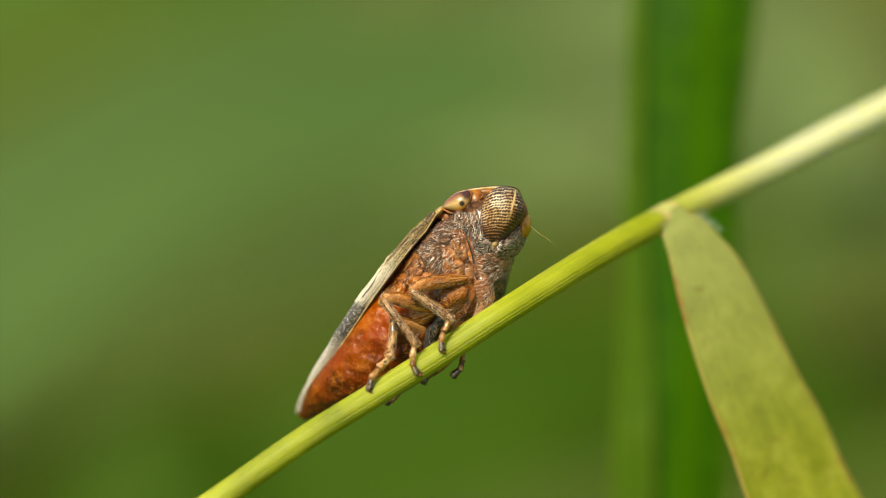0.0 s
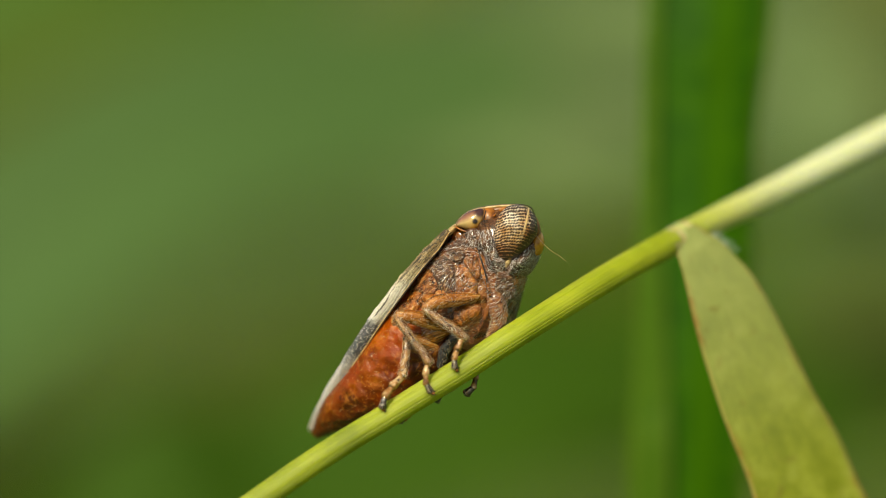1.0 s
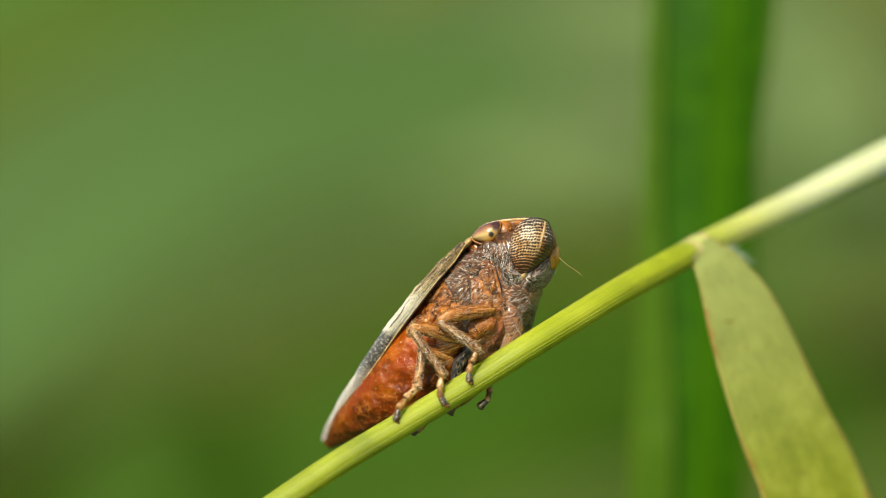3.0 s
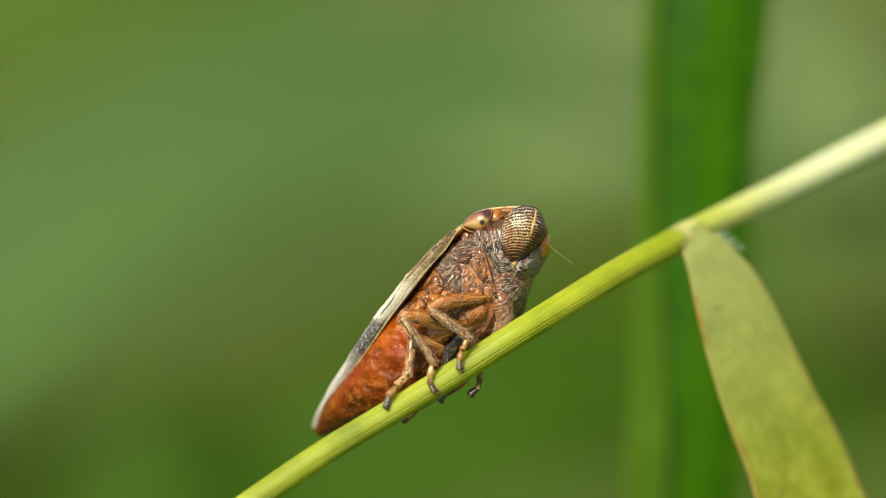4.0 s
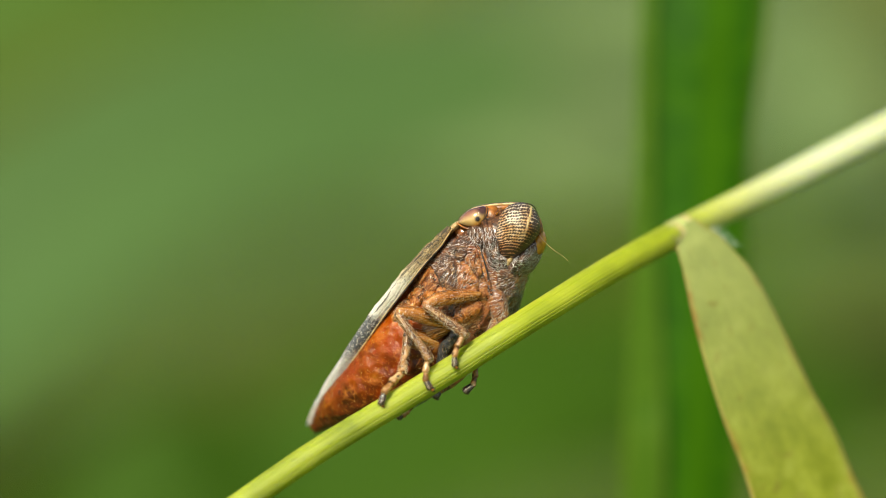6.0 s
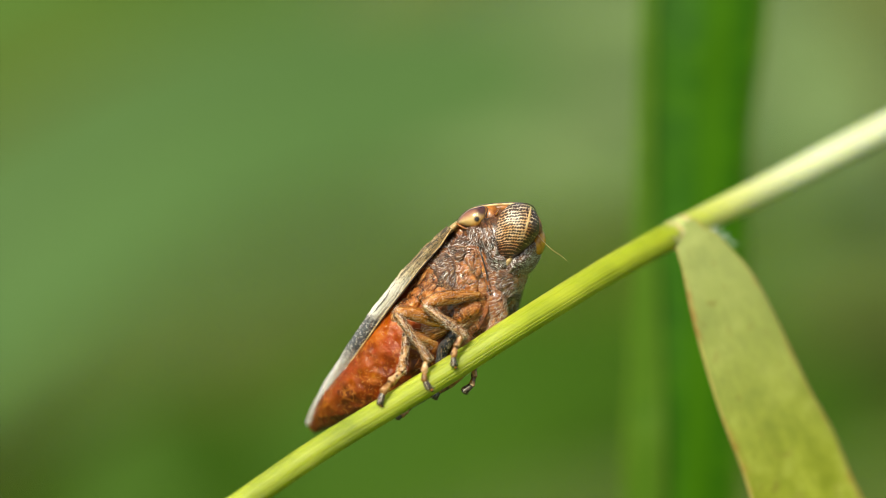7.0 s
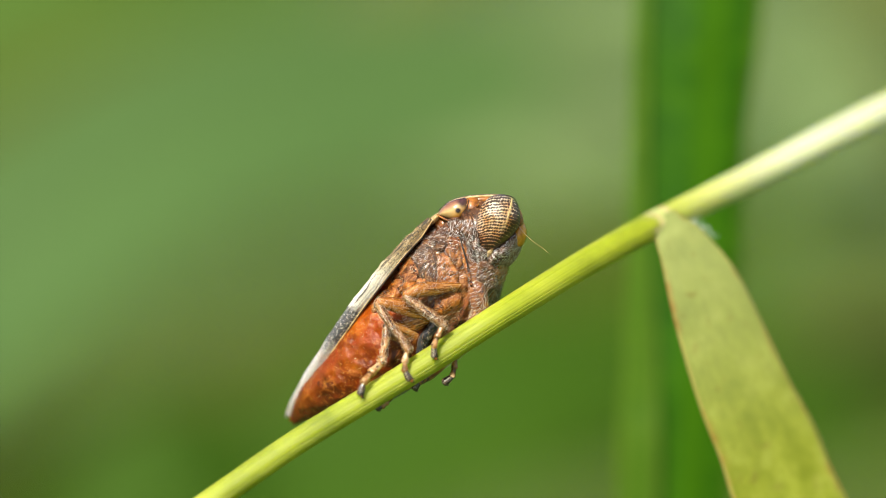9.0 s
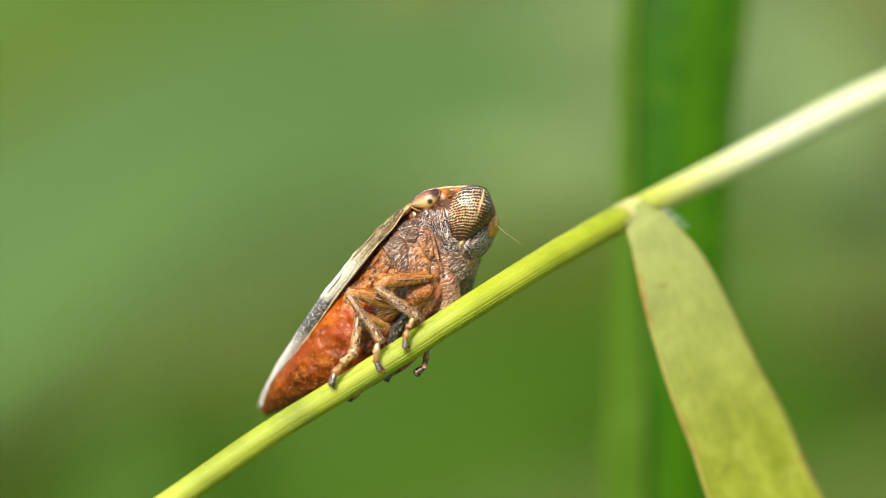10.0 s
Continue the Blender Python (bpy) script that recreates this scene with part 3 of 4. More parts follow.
build_far_leaf("meadow_leaf", (143.03, 520, 72.59), (93.92, 560, 47.39), 15, DRY, "dry olive leaf out of focus behind the stem", 1)


# ---- the upright reed leaf behind the stem ----
def build_reed():
    m = blade_material("reed_leaf", (0.013, 0.072, 0.001), (0.025, 0.110, 0.001), (0.046, 0.150, 0.002), (0.085, 0.17, 0.012), 0.10, share=0.2, vein=9.0, rib=0.8, spec=0.15)
    pale = plain_material("reed_rim", (0.09, 0.16, 0.012), (0.12, 0.19, 0.02), 0.5, 2.0)
    pts = [(5.2, 58, -302), (6.2, 36, -120), (8.74, 18, -24.65), (8.85, 16.5, -9.23), (9.25, 16.5, -1.23), (9.5, 16.5, 5.04), (9.75, 16.5, 9.23), (10.24, 17.5, 17.79), (12, 24, 40), (18, 38, 80)]
    w = [1.7, 2.1, 2.2, 2.2, 2.1, 2.15, 2.36, 2.4, 1.7, 0.1]
    ob = tagged(new("reed_leaf"), "upright dark green reed leaf with a yellowish rim, out of focus", "leaf")
    bm = blade_mesh(pts, w, (0.12, -1, 0), 120, 14, -0.18)
    bm.verts.ensure_lookup_table()
    edges = [[bm.verts[i * 15 + j].co / MM for i in range(0, 120, 4)] for j in (7, 14)]
    thicken(part("blade", bm, m, ob), 0.2)
    fold = [(4.4, 57, -302), (5.2, 35.5, -120), (7.35, 17.7, -24.6), (7.44, 16.2, -9.2), (7.46, 16.2, -5.4), (7.45, 16.2, -1.2), (7.40, 16.2, 1.9), (7.50, 16.2, 7.1), (7.6, 16.3, 9.3), (8.0, 17.2, 17.8), (10.4, 23.6, 40), (17.5, 37.8, 79)]
    # Light on the folded left side is put into this paler green.
    lit = blade_material("reed_lit_face", (0.046, 0.130, 0.005), (0.064, 0.155, 0.008), (0.085, 0.178, 0.014), (0.10, 0.19, 0.02), 0.2, share=0.3, vein=4.0, spec=0.15)
    strip = blade_mesh(fold, [0.5, 0.6, 0.80, 0.76, 0.68, 0.52, 0.36, 0.31, 0.30, 0.28, 0.2, 0.05], (-0.35, -1, 0.1), 110, 6, 0.0, -0.1)
    thicken(part("margin", strip, lit, ob, "folded left side of the leaf with its light in the colour"), 0.08)
    for line, name, r in zip(edges, ("midrib", "margin"), (0.06, 0.06)):
        part(name, tube(line, [r] * (len(line) - 1) + [0.03], 110, 8), m if name == "midrib" else pale, ob, "" if name == "midrib" else "yellowish leaf margin")
    return ob


reed = build_reed()

# ---- the grass culm with its drooping leaf ----
CULM = [(-72, -34, -308), (-68, -30, -200), (-56, -20, -100), (-34, -9, -36), (-16.22, -3.2, -14.64), (-11.43, -2.2, -11.27), (-8.15, -1.6, -9.04), (-6.22, -1.2, -7.76), (-3.8, -0.8, -6.11),
        (-1.25, -0.35, -4.57), (0.46, -0.1, -3.54), (2.191, 0.15, -2.442), (4.876, 1.725, -0.856), (6.763, 3.3, 0.132), (7.754, 4.2, 0.611), (9.577, 5.85, 1.434), (11.684, 7.65, 2.392),
        (15.229, 9.7, 4.104), (22.643, 13.6, 7.692), (30.871, 15.6, 14.406), (49.378, 16.6, 24.689), (67.741, 24.6, 28.739)]
CULM_R = [0.7, 0.7, 0.6, 0.5, 0.41, 0.385, 0.38, 0.385, 0.385, 0.385, 0.395, 0.41, 0.43, 0.445, 0.45, 0.455, 0.468, 0.49, 0.46, 0.3, 0.2, 0.08]
_c = spline(CULM, 600)
_d = np.concatenate([[0], np.cumsum(np.linalg.norm(np.diff(_c, axis=0), axis=1))])
CULM_NODE = float(_d[np.argmin(np.abs(_c[:, 0] - CULM[14][0]) + np.abs(_c[:, 2] - CULM[14][2]))])


def build_culm():
    culm = new("grass_stem")
    tagged(culm, "slender yellow-green grass stem with a drooping leaf", "grass")
    rnd = random.Random(11)
    ribs = [((i + rnd.uniform(-0.25, 0.25)) / 27, rnd.uniform(0.005, 0.009), rnd.uniform(0.014, 0.055)) for i in range(27)]
    part("culm", tube(CULM, CULM_R, 260, 170, rounded=False, grooves=ribs), culm_material(), culm, "ribbed yellow-green stem")
    joint = part("joint", tube([(7.002, 3.51, 0.264), (7.263, 3.75, 0.376), (7.461, 3.93, 0.468), (7.66, 4.11, 0.56), (7.817, 4.26, 0.636), (7.975, 4.41, 0.708)], [0.425, 0.445, 0.462, 0.465, 0.455, 0.43], 40, 48, noisy=0.04, rounded=False),
                 joint_material(), culm, "slightly swollen pinkish joint of the stem")
    part("joint_ring", tube([(7.713, 4.17, 0.585), (7.797, 4.245, 0.626), (7.88, 4.32, 0.667)], [0.45, 0.478, 0.45], 8, 48, noisy=0.10, rounded=False),
         plain_material("joint_ring", (0.40, 0.26, 0.11), (0.52, 0.44, 0.20), 0.5, 0.3), joint, "thin reddish-brown ring")
    m = blade_material("drooping_leaf", (0.165, 0.21, 0.013), (0.265, 0.315, 0.031), (0.39, 0.43, 0.085), (0.42, 0.36, 0.11), 0.03, 0.6, 0.25, 18.0, 0.55)
    pts = [(7.72, 3.74, 0.8), (7.981, 3.68, 0.366), (8.178, 3.65, 0.102), (8.509, 3.7, -0.408), (9.039, 3.75, -1.427), (9.762, 3.9, -3.24), (10.506, 4, -5.054), (11.198, 4.1, -6.511), (11.83, 4.2, -8.151), (12.9, 4.2, -10.515), (14.436, 4.7, -14.233), (16.494, 4.9, -19.407), (18.523, 4.5, -24.779)]
    w = [0.42, 0.62, 0.77, 0.96, 1.26, 1.48, 1.64, 1.74, 1.81, 1.78, 1.55, 0.918, 0.0306]
    leaf = part("leaf", blade_mesh(pts, w, (0.25, -1, 0.25), 150, 20, 0.10, -0.12), m, culm, "olive-green drooping leaf with reddish edge spots")
    thicken(leaf, 0.09)
    dust = plain_material("pale_speck", (0.55, 0.58, 0.40), (0.66, 0.68, 0.52), 0.5)
    rust = plain_material("rust_spot", (0.20, 0.09, 0.02), (0.30, 0.15, 0.03), 0.6)
    blush = plain_material("pink_mark", (0.44, 0.30, 0.19), (0.47, 0.38, 0.22), 0.6)
    near = front_of([leaf])
    for c, r, mat in (((10.476, 0, -7.143), 0.07, dust), ((12.177, 0, -7.215), 0.06, dust), ((9.436, 0, -6.562), 0.04, dust), ((10.914, 0, -3.75), 0.10, rust), ((10.812, 0, -3.495), 0.05, rust), ((8.52, 0, 0.20), 0.15, blush), ((8.295, 0, -0.092), 0.15, blush), ((9.966, 0, -1.559), 0.05, rust), ((10.312, 0, -2.191), 0.06, rust), ((9.334, 0, -4.545), 0.05, rust)):
        part("speck", shield(near, c, (0.4, -0.9), (r * 1.3, r * 0.8), 0.03, 5, 16), mat, leaf)
    tuft = []
    for i in range(20):
        r = random.Random(i)
        f = r.random()
        a = np.array((8.62, 4.4, 0.72)) * (1 - f) + np.array((9.38, 4.2, 0.10)) * f
        e = a + np.array([r.uniform(0.10, 0.30), r.uniform(-0.1, 0.2), r.uniform(0.0, 0.22)])
        tuft.append(tube([a, (a + e) / 2 + 0.02, e], [0.014, 0.009, 0.003], 5, 5))
    part("ligule", merged(tuft), plain_material("ligule_hair", (0.28, 0.38, 0.30), (0.42, 0.50, 0.42)), culm, "tuft of fine pale hairs at the leaf base", "stuff")
    return culm, leaf


culm, droop = build_culm()


# ---- the insect ----
SKIN = cuticle_material("brown_cuticle", (0.040, 0.011, 0.003), (0.28, 0.078, 0.009), (0.62, 0.28, 0.07), coat=0.9)
AMBER = cuticle_material("amber_cuticle", (0.045, 0.011, 0.002), (0.38, 0.110, 0.009), (0.78, 0.38, 0.08), 0.6, coat=0.7)
GREY = cuticle_material("grey_brown_cuticle", (0.020, 0.009, 0.005), (0.135, 0.048, 0.014), (0.40, 0.21, 0.10), 0.3, coat=0.25, rough=0.30)
LEG = leg_material("amber_leg", (0.055, 0.015, 0.003), (0.40, 0.135, 0.013), (0.76, 0.44, 0.14), 0.12)
SMOOTH = plain_material("smooth_amber_skin", (0.09, 0.026, 0.005), (0.42, 0.15, 0.023), 0.40, 0.2, 0.1, 0.05)
SHIN = shin_material()
DARK = cuticle_material("dark_leg", (0.012, 0.013, 0.016), (0.03, 0.033, 0.042), (0.10, 0.10, 0.11), 0.3)
CLAW = plain_material("claw", (0.02, 0.014, 0.012), (0.07, 0.05, 0.045), 0.25, 0.1, 0.4)
FOOT = leg_material("dark_tipped_foot", (0.010, 0.008, 0.008), (0.055, 0.036, 0.025), (0.62, 0.52, 0.40), 0.10)
CREAM = plain_material("cream_rim", (0.36, 0.20, 0.06), (0.66, 0.50, 0.26), 0.35, 0.14, 0.1)
BLACK = plain_material("black_rim", (0.015, 0.010, 0.008), (0.04, 0.025, 0.018), 0.3)
SILVER = hair_material("silver_hair", (0.045, 0.026, 0.020), (0.58, 0.52, 0.51), (0.98, 0.96, 0.97), 0.2)
GOLD = hair_material("gold_hair", (0.30, 0.14, 0.04), (0.60, 0.38, 0.16), (0.84, 0.68, 0.44))
STRAW = hair_material("straw_hair", (0.34, 0.20, 0.09), (0.72, 0.55, 0.32), (0.94, 0.86, 0.68))
SHANK = leg_material("brown_shank", (0.015, 0.007, 0.004), (0.20, 0.075, 0.018), (0.66, 0.39, 0.14), 0.09)
W = (0.71, -0.70)


def build_body(bug):
    def rings(f, t):
        k = f * 8.2
        s = k - math.floor(k)
        return 1.0 - 0.012 * (1 - s) ** 3 + 0.07 * f * folds(math.cos(t) * 1.5, math.sin(t) * 1.5, f * 4.5)

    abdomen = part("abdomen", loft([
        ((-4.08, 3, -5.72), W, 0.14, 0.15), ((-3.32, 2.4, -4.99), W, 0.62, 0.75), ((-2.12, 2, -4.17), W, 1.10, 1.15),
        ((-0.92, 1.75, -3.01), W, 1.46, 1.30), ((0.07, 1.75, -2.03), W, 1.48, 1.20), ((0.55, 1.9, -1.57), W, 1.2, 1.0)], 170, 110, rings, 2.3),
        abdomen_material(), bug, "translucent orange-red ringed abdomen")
    thorax = part("thorax", loft([
        ((-0.69, 1.9, -2.66), W, 0.95, 0.9), ((0.11, 1.6, -2.04), W, 1.52, 1.22), ((0.91, 1.5, -1.12), W, 1.52, 1.25), ((1.42, 1.5, -0.47), W, 1.40, 1.2), ((1.86, 1.6, 0.02), W, 1.2, 1.0)],
        150, 130, lambda f, t: 1.0 + 0.08 * folds(math.cos(t) * 1.4, math.sin(t) * 1.4, f * 3.6), 2.3),
        SKIN, bug, "wrinkled brown hairy underside of the thorax")
    plates = []
    skin = front_of([thorax, abdomen])
    for name, centre, axis, half, high, m in (
            ("collar", (0.9, 0, 0.43), (0.75, -0.66), (0.50, 0.24), 0.16, GREY),
            ("shoulder_plate", (0.5, 0, 0.09), (0.4, -0.9), (0.42, 0.34), 0.16, GREY),
            ("side_plate", (1, 0, -0.29), (0.3, -0.95), (0.56, 0.24), 0.18, SKIN),
            ("side_plate", (0.1, 0, -0.64), (0.35, -0.93), (0.78, 0.40), 0.16, GREY),
            ("side_plate", (0.77, 0, -1.02), (0.25, -0.97), (0.66, 0.36), 0.15, AMBER),
            ("side_plate", (-0.34, 0, -0.96), (0.6, 0.8), (0.52, 0.28), 0.13, SKIN),
            ("side_plate", (-0.07, 0, -0.12), (0.62, 0.78), (0.58, 0.14), 0.12, SKIN),
            ("side_plate", (0.19, 0, -1.36), (0.9, -0.2), (0.40, 0.26), 0.12, AMBER),
            ("side_plate", (-0.38, 0, -1.5), (0.9, -0.2), (0.36, 0.30), 0.12, AMBER),
            ("hip_plate", (-0.81, 0, -1.53), (0.6, 0.8), (0.42, 0.26), 0.14, AMBER),
            ("hip_plate", (-1.24, 0, -1.84), (0.6, 0.8), (0.46, 0.22), 0.12, AMBER),
            ("throat_plate", (1.31, 0, -0.6), (0.28, -0.96), (0.98, 0.08), 0.13, AMBER),
            ("side_plate", (2.05, 0, -1.15), (0.3, -0.95), (0.74, 0.34), 0.16, GREY), ("side_plate", (2.38, 0, -1.02), (0.3, 0.95), (0.60, 0.20), 0.14, SKIN)):
        plates.append(part(name, shield(skin, centre, axis, half, high), m, thorax))
    for centre, axis, half, m in (
            ((0.73, 0.4, -1.92), (0.8, 0.5), (0.55, 0.34, 0.30), AMBER), ((-0.1, 0.5, -2.37), (0.85, 0.3), (0.60, 0.36, 0.30), LEG),
            ((-0.62, 0.62, -2.79), (0.8, 0.3), (0.50, 0.34, 0.30), AMBER), ((1.73, 0.45, -1.68), (0.25, -0.97), (0.66, 0.30, 0.34), SKIN)):
        plates.append(part("coxa", pad(centre, axis, half, 0.12, 2.6), m, thorax))
    for line, r, m in ((((0.59, 0.64), (0.83, 0.40), (1.14, 0.15)), 0.032, AMBER), (((1.15, 0.15), (1.26, -0.26), (1.39, -0.71), (1.43, -1.22)), 0.026, BLACK), (((0.26, -0.19), (0.38, -0.53), (0.46, -1.02)), 0.014, BLACK),
                       (((-0.17, -0.46), (-0.05, -0.84), (0.05, -1.27)), 0.014, BLACK)):
        pts = []
        for x, z in line:
            pts.append((x, skin(x, z) - 0.13, z))
        part("seam", tube(pts, [r * 0.6] + [r] * (len(pts) - 2) + [r * 0.5], 18, 8, noisy=0.15), m, thorax)
    return abdomen, thorax, plates


def build_head(bug):
    head = part("head", pad((1.86, 1.25, 0.23), (0.94, -0.34), (1.30, 1.17, 1.05), 0.035, 1.6, 28, 40), GREY, bug, "grey-brown hairy head")
    front = part("face", pad((2.32, 0.52, 0.54), (0.20, 0.98), (0.91, 0.64, 0.80), 0.0, 1, 40, 56, 2.25), frons_material(), head, "swollen cream face with rows of dark pits")
    me = front.data
    mid, along = Vector((2.32, 0.52, 0.54)), Vector((0.20, 0, 0.98))
    for v in me.vertices:       # the face narrows towards the mouth
        q = v.co / MM - mid
        f = q.dot(along)
        v.co = (mid + along * f + (q - along * f) * (1.0 + 0.30 * min(f, 0.15)) + Vector((-0.98, 0, 0.2)) * 0.20 * max(0.0, 0.1 - f)) * MM
    lay = me.uv_layers[0].data
    for lp in lay:      # uv: mm from the pale ridge, mm along the face
        a, b = lp.uv
        lp.uv = (-b - 0.22 - 0.16 * a * 0.3, a)
    part("neck", pad((0.74, 1.3, 0.42), (0.7, -0.7), (0.48, 0.34, 0.45), 0.06, 3), SKIN, head)
    part("neck_edge", pad((0.38, 1.0, 0.70), (0.72, 0.70), (0.26, 0.10, 0.26), 0.1, 4), CREAM, head, "pale front edge of the back shield")
    skin = front_of([head])
    cheek = [part("cheek", shield(skin, c, ax, h, g), GREY, head) for c, ax, h, g in (
        ((1.48, 0, 0.19), (0.25, -0.97), (0.86, 0.22), 0.22), ((1.07, 0, 0.46), (0.7, -0.72), (0.46, 0.24), 0.16), ((2.65, 0, -0.19), (0.6, 0.8), (0.56, 0.24), 0.16),
        ((1.72, 0, -0.57), (0.35, -0.94), (0.56, 0.34), 0.20), ((2.26, 0, -0.64), (0.6, 0.8), (0.50, 0.28), 0.18))]
    part("brow", pad((1.55, 0.86, 0.95), (0.12, -1), (0.45, 0.33, 0.36), 0.06, 4), SMOOTH, head, "smooth amber skin between eye and face")
    eye = part("eye", dome([(0.49, 0.85, 0.84), (0.61, 0.8, 1.03), (0.83, 0.76, 1.22), (1.11, 0.74, 1.32), (1.34, 0.74, 1.35), (1.39, 0.7, 1.2), (1.34, 0.66, 0.94), (1.2, 0.64, 0.73), (1.06, 0.66, 0.65), (0.87, 0.72, 0.7), (0.64, 0.8, 0.77)], (1.03, 0.72, 0.99), 0.30, (0.90, 0.43)), eye_material(), head, "glossy cream and brown compound eye with a dark pupil")
    far_eye = part("eye", pad((2.97, 1.05, 0.24), (0.12, 0.99), (0.44, 0.27, 0.48), 0, 1, 24, 32), plain_material("amber_eye", (0.30, 0.10, 0.01), (0.62, 0.32, 0.04), 0.15, 0.3, 0.6), head, "glossy amber compound eye")
    part("brow", pad((2.84, 0.95, 0.73), (-0.25, 0.97), (0.52, 0.27, 0.42), 0.02, 3), SMOOTH, head, "smooth amber skin beside the face")
    part("crown", pad((1.9, 0.98, 1.29), (1.0, 0.06), (0.62, 0.16, 0.24), 0.04, 4), SMOOTH, head)
    part("eye_rim", tube([(0.45, 0.84, 0.84), (0.64, 0.74, 0.71), (0.87, 0.66, 0.63), (1.08, 0.6, 0.59), (1.25, 0.6, 0.69), (1.41, 0.62, 0.92), (1.44, 0.68, 1.2)], [0.02, 0.03, 0.034, 0.034, 0.032, 0.03, 0.02], 36, 8), SMOOTH, head)
    part("head_rim", tube([(0.44, 1.1, 0.76), (0.63, 0.95, 1.03), (0.91, 0.85, 1.24), (1.36, 0.8, 1.355), (2.02, 0.78, 1.41), (2.5, 0.75, 1.39), (2.77, 0.78, 1.29), (2.91, 0.9, 1.06), (3.01, 1.2, 0.82)],
                          [0.02, 0.026, 0.028, 0.034, 0.042, 0.042, 0.038, 0.04, 0.03], 60, 10), CREAM, head, "pale cream edge of the head")
    part("rim_line", tube([(0.44, 1, 0.80), (0.61, 0.95, 1.07), (0.92, 0.9, 1.28), (1.39, 0.86, 1.40), (2.02, 0.84, 1.455), (2.54, 0.8, 1.445), (2.84, 0.84, 1.34), (2.98, 0.95, 1.06)], [0.008, 0.012, 0.016, 0.018, 0.018, 0.018, 0.016, 0.008], 60, 8), BLACK, head)
    part("suture", tube([(1.37, 0.80, 1.36), (1.42, 0.62, 1.23), (1.35, 0.46, 0.99)], [0.014, 0.02, 0.012], 16, 8), BLACK, head)
    part("antenna_socket", pad((1.68, 0.5, 1.09), (0.5, 0.8), (0.085, 0.07, 0.08), 0.02, 5), SKIN, head)
    part("antenna_socket", pad((2.89, 0.75, 0.5), (0.5, 0.8), (0.10, 0.10, 0.12), 0.02, 5), SMOOTH, head)
    part("antenna", tube([(1.68, 0.44, 1.09), (1.73, 0.36, 1.16), (1.78, 0.3, 1.24)], [0.03, 0.018, 0.006], 10, 8), LEG, head)
    part("antenna", tube([(2.88, 0.65, 0.57), (2.98, 0.55, 0.47), (3.17, 0.5, 0.23), (3.45, 0.5, -0.02), (3.67, 0.5, -0.16), (3.87, 0.5, -0.33)], [0.03, 0.012, 0.008, 0.0065, 0.006, 0.004], 40, 8), CREAM, head, "thin pale antenna bristle")
    part("clypeus", shield(skin, (2.05, 0, -0.4), (0.5, 0.87), (0.27, 0.09), 0.08), CREAM, head, "pale wedge below the face")
    part("clypeus_ridge", tube([(2.16, 0.28, -0.19), (2.05, 0.33, -0.38), (1.92, 0.45, -0.61)], [0.02, 0.04, 0.02], 14, 8, noisy=0.2), CREAM, head)
    part("beak", tube([(2.01, 0.6, -0.43), (1.81, 0.42, -0.85), (1.59, 0.36, -1.36), (1.35, 0.40, -1.99), (1.14, 0.45, -2.4)], [0.08, 0.10, 0.09, 0.07, 0.05], 30, 14, noisy=0.08), SKIN, head, "jointed brown sucking beak")
    return head, front, cheek, eye, far_eye


def wing_mesh(edge, outer, ridge, count=130, cols=130):
    e, o, r = spline(edge, count), spline(outer, count), spline(ridge, count)
    rows = []
    for i in range(count):
        row = []
        for j in range(cols + 1):
            v = j / cols
            a = (1 - v) ** 2 * e[i] + 2 * v * (1 - v) * (2 * o[i] - (e[i] + r[i]) / 2) + v * v * r[i]
            q = Vector(a)
            bulge = 0.03 * noise.noise(q * 1.1) + 0.03 * noise.noise(q * 5.0)
            vein = 0.05 * max(0.0, math.cos(v * 120 + 4.0 * i / count)) ** 2 * max(0.0, 1 - 1.5 * i / count)
            row.append(a + np.array([-0.7, -0.2, 0.7]) * (bulge + vein))
        rows.append(row)
    return grid(rows, lambda i, j: (i / (count - 1), j / cols))


def sunk(points, by=0.24):
    """The same line lying closer to the body from its second point on."""
    return [(x, y + (by if i else 0.0), z) for i, (x, y, z) in enumerate(points)]


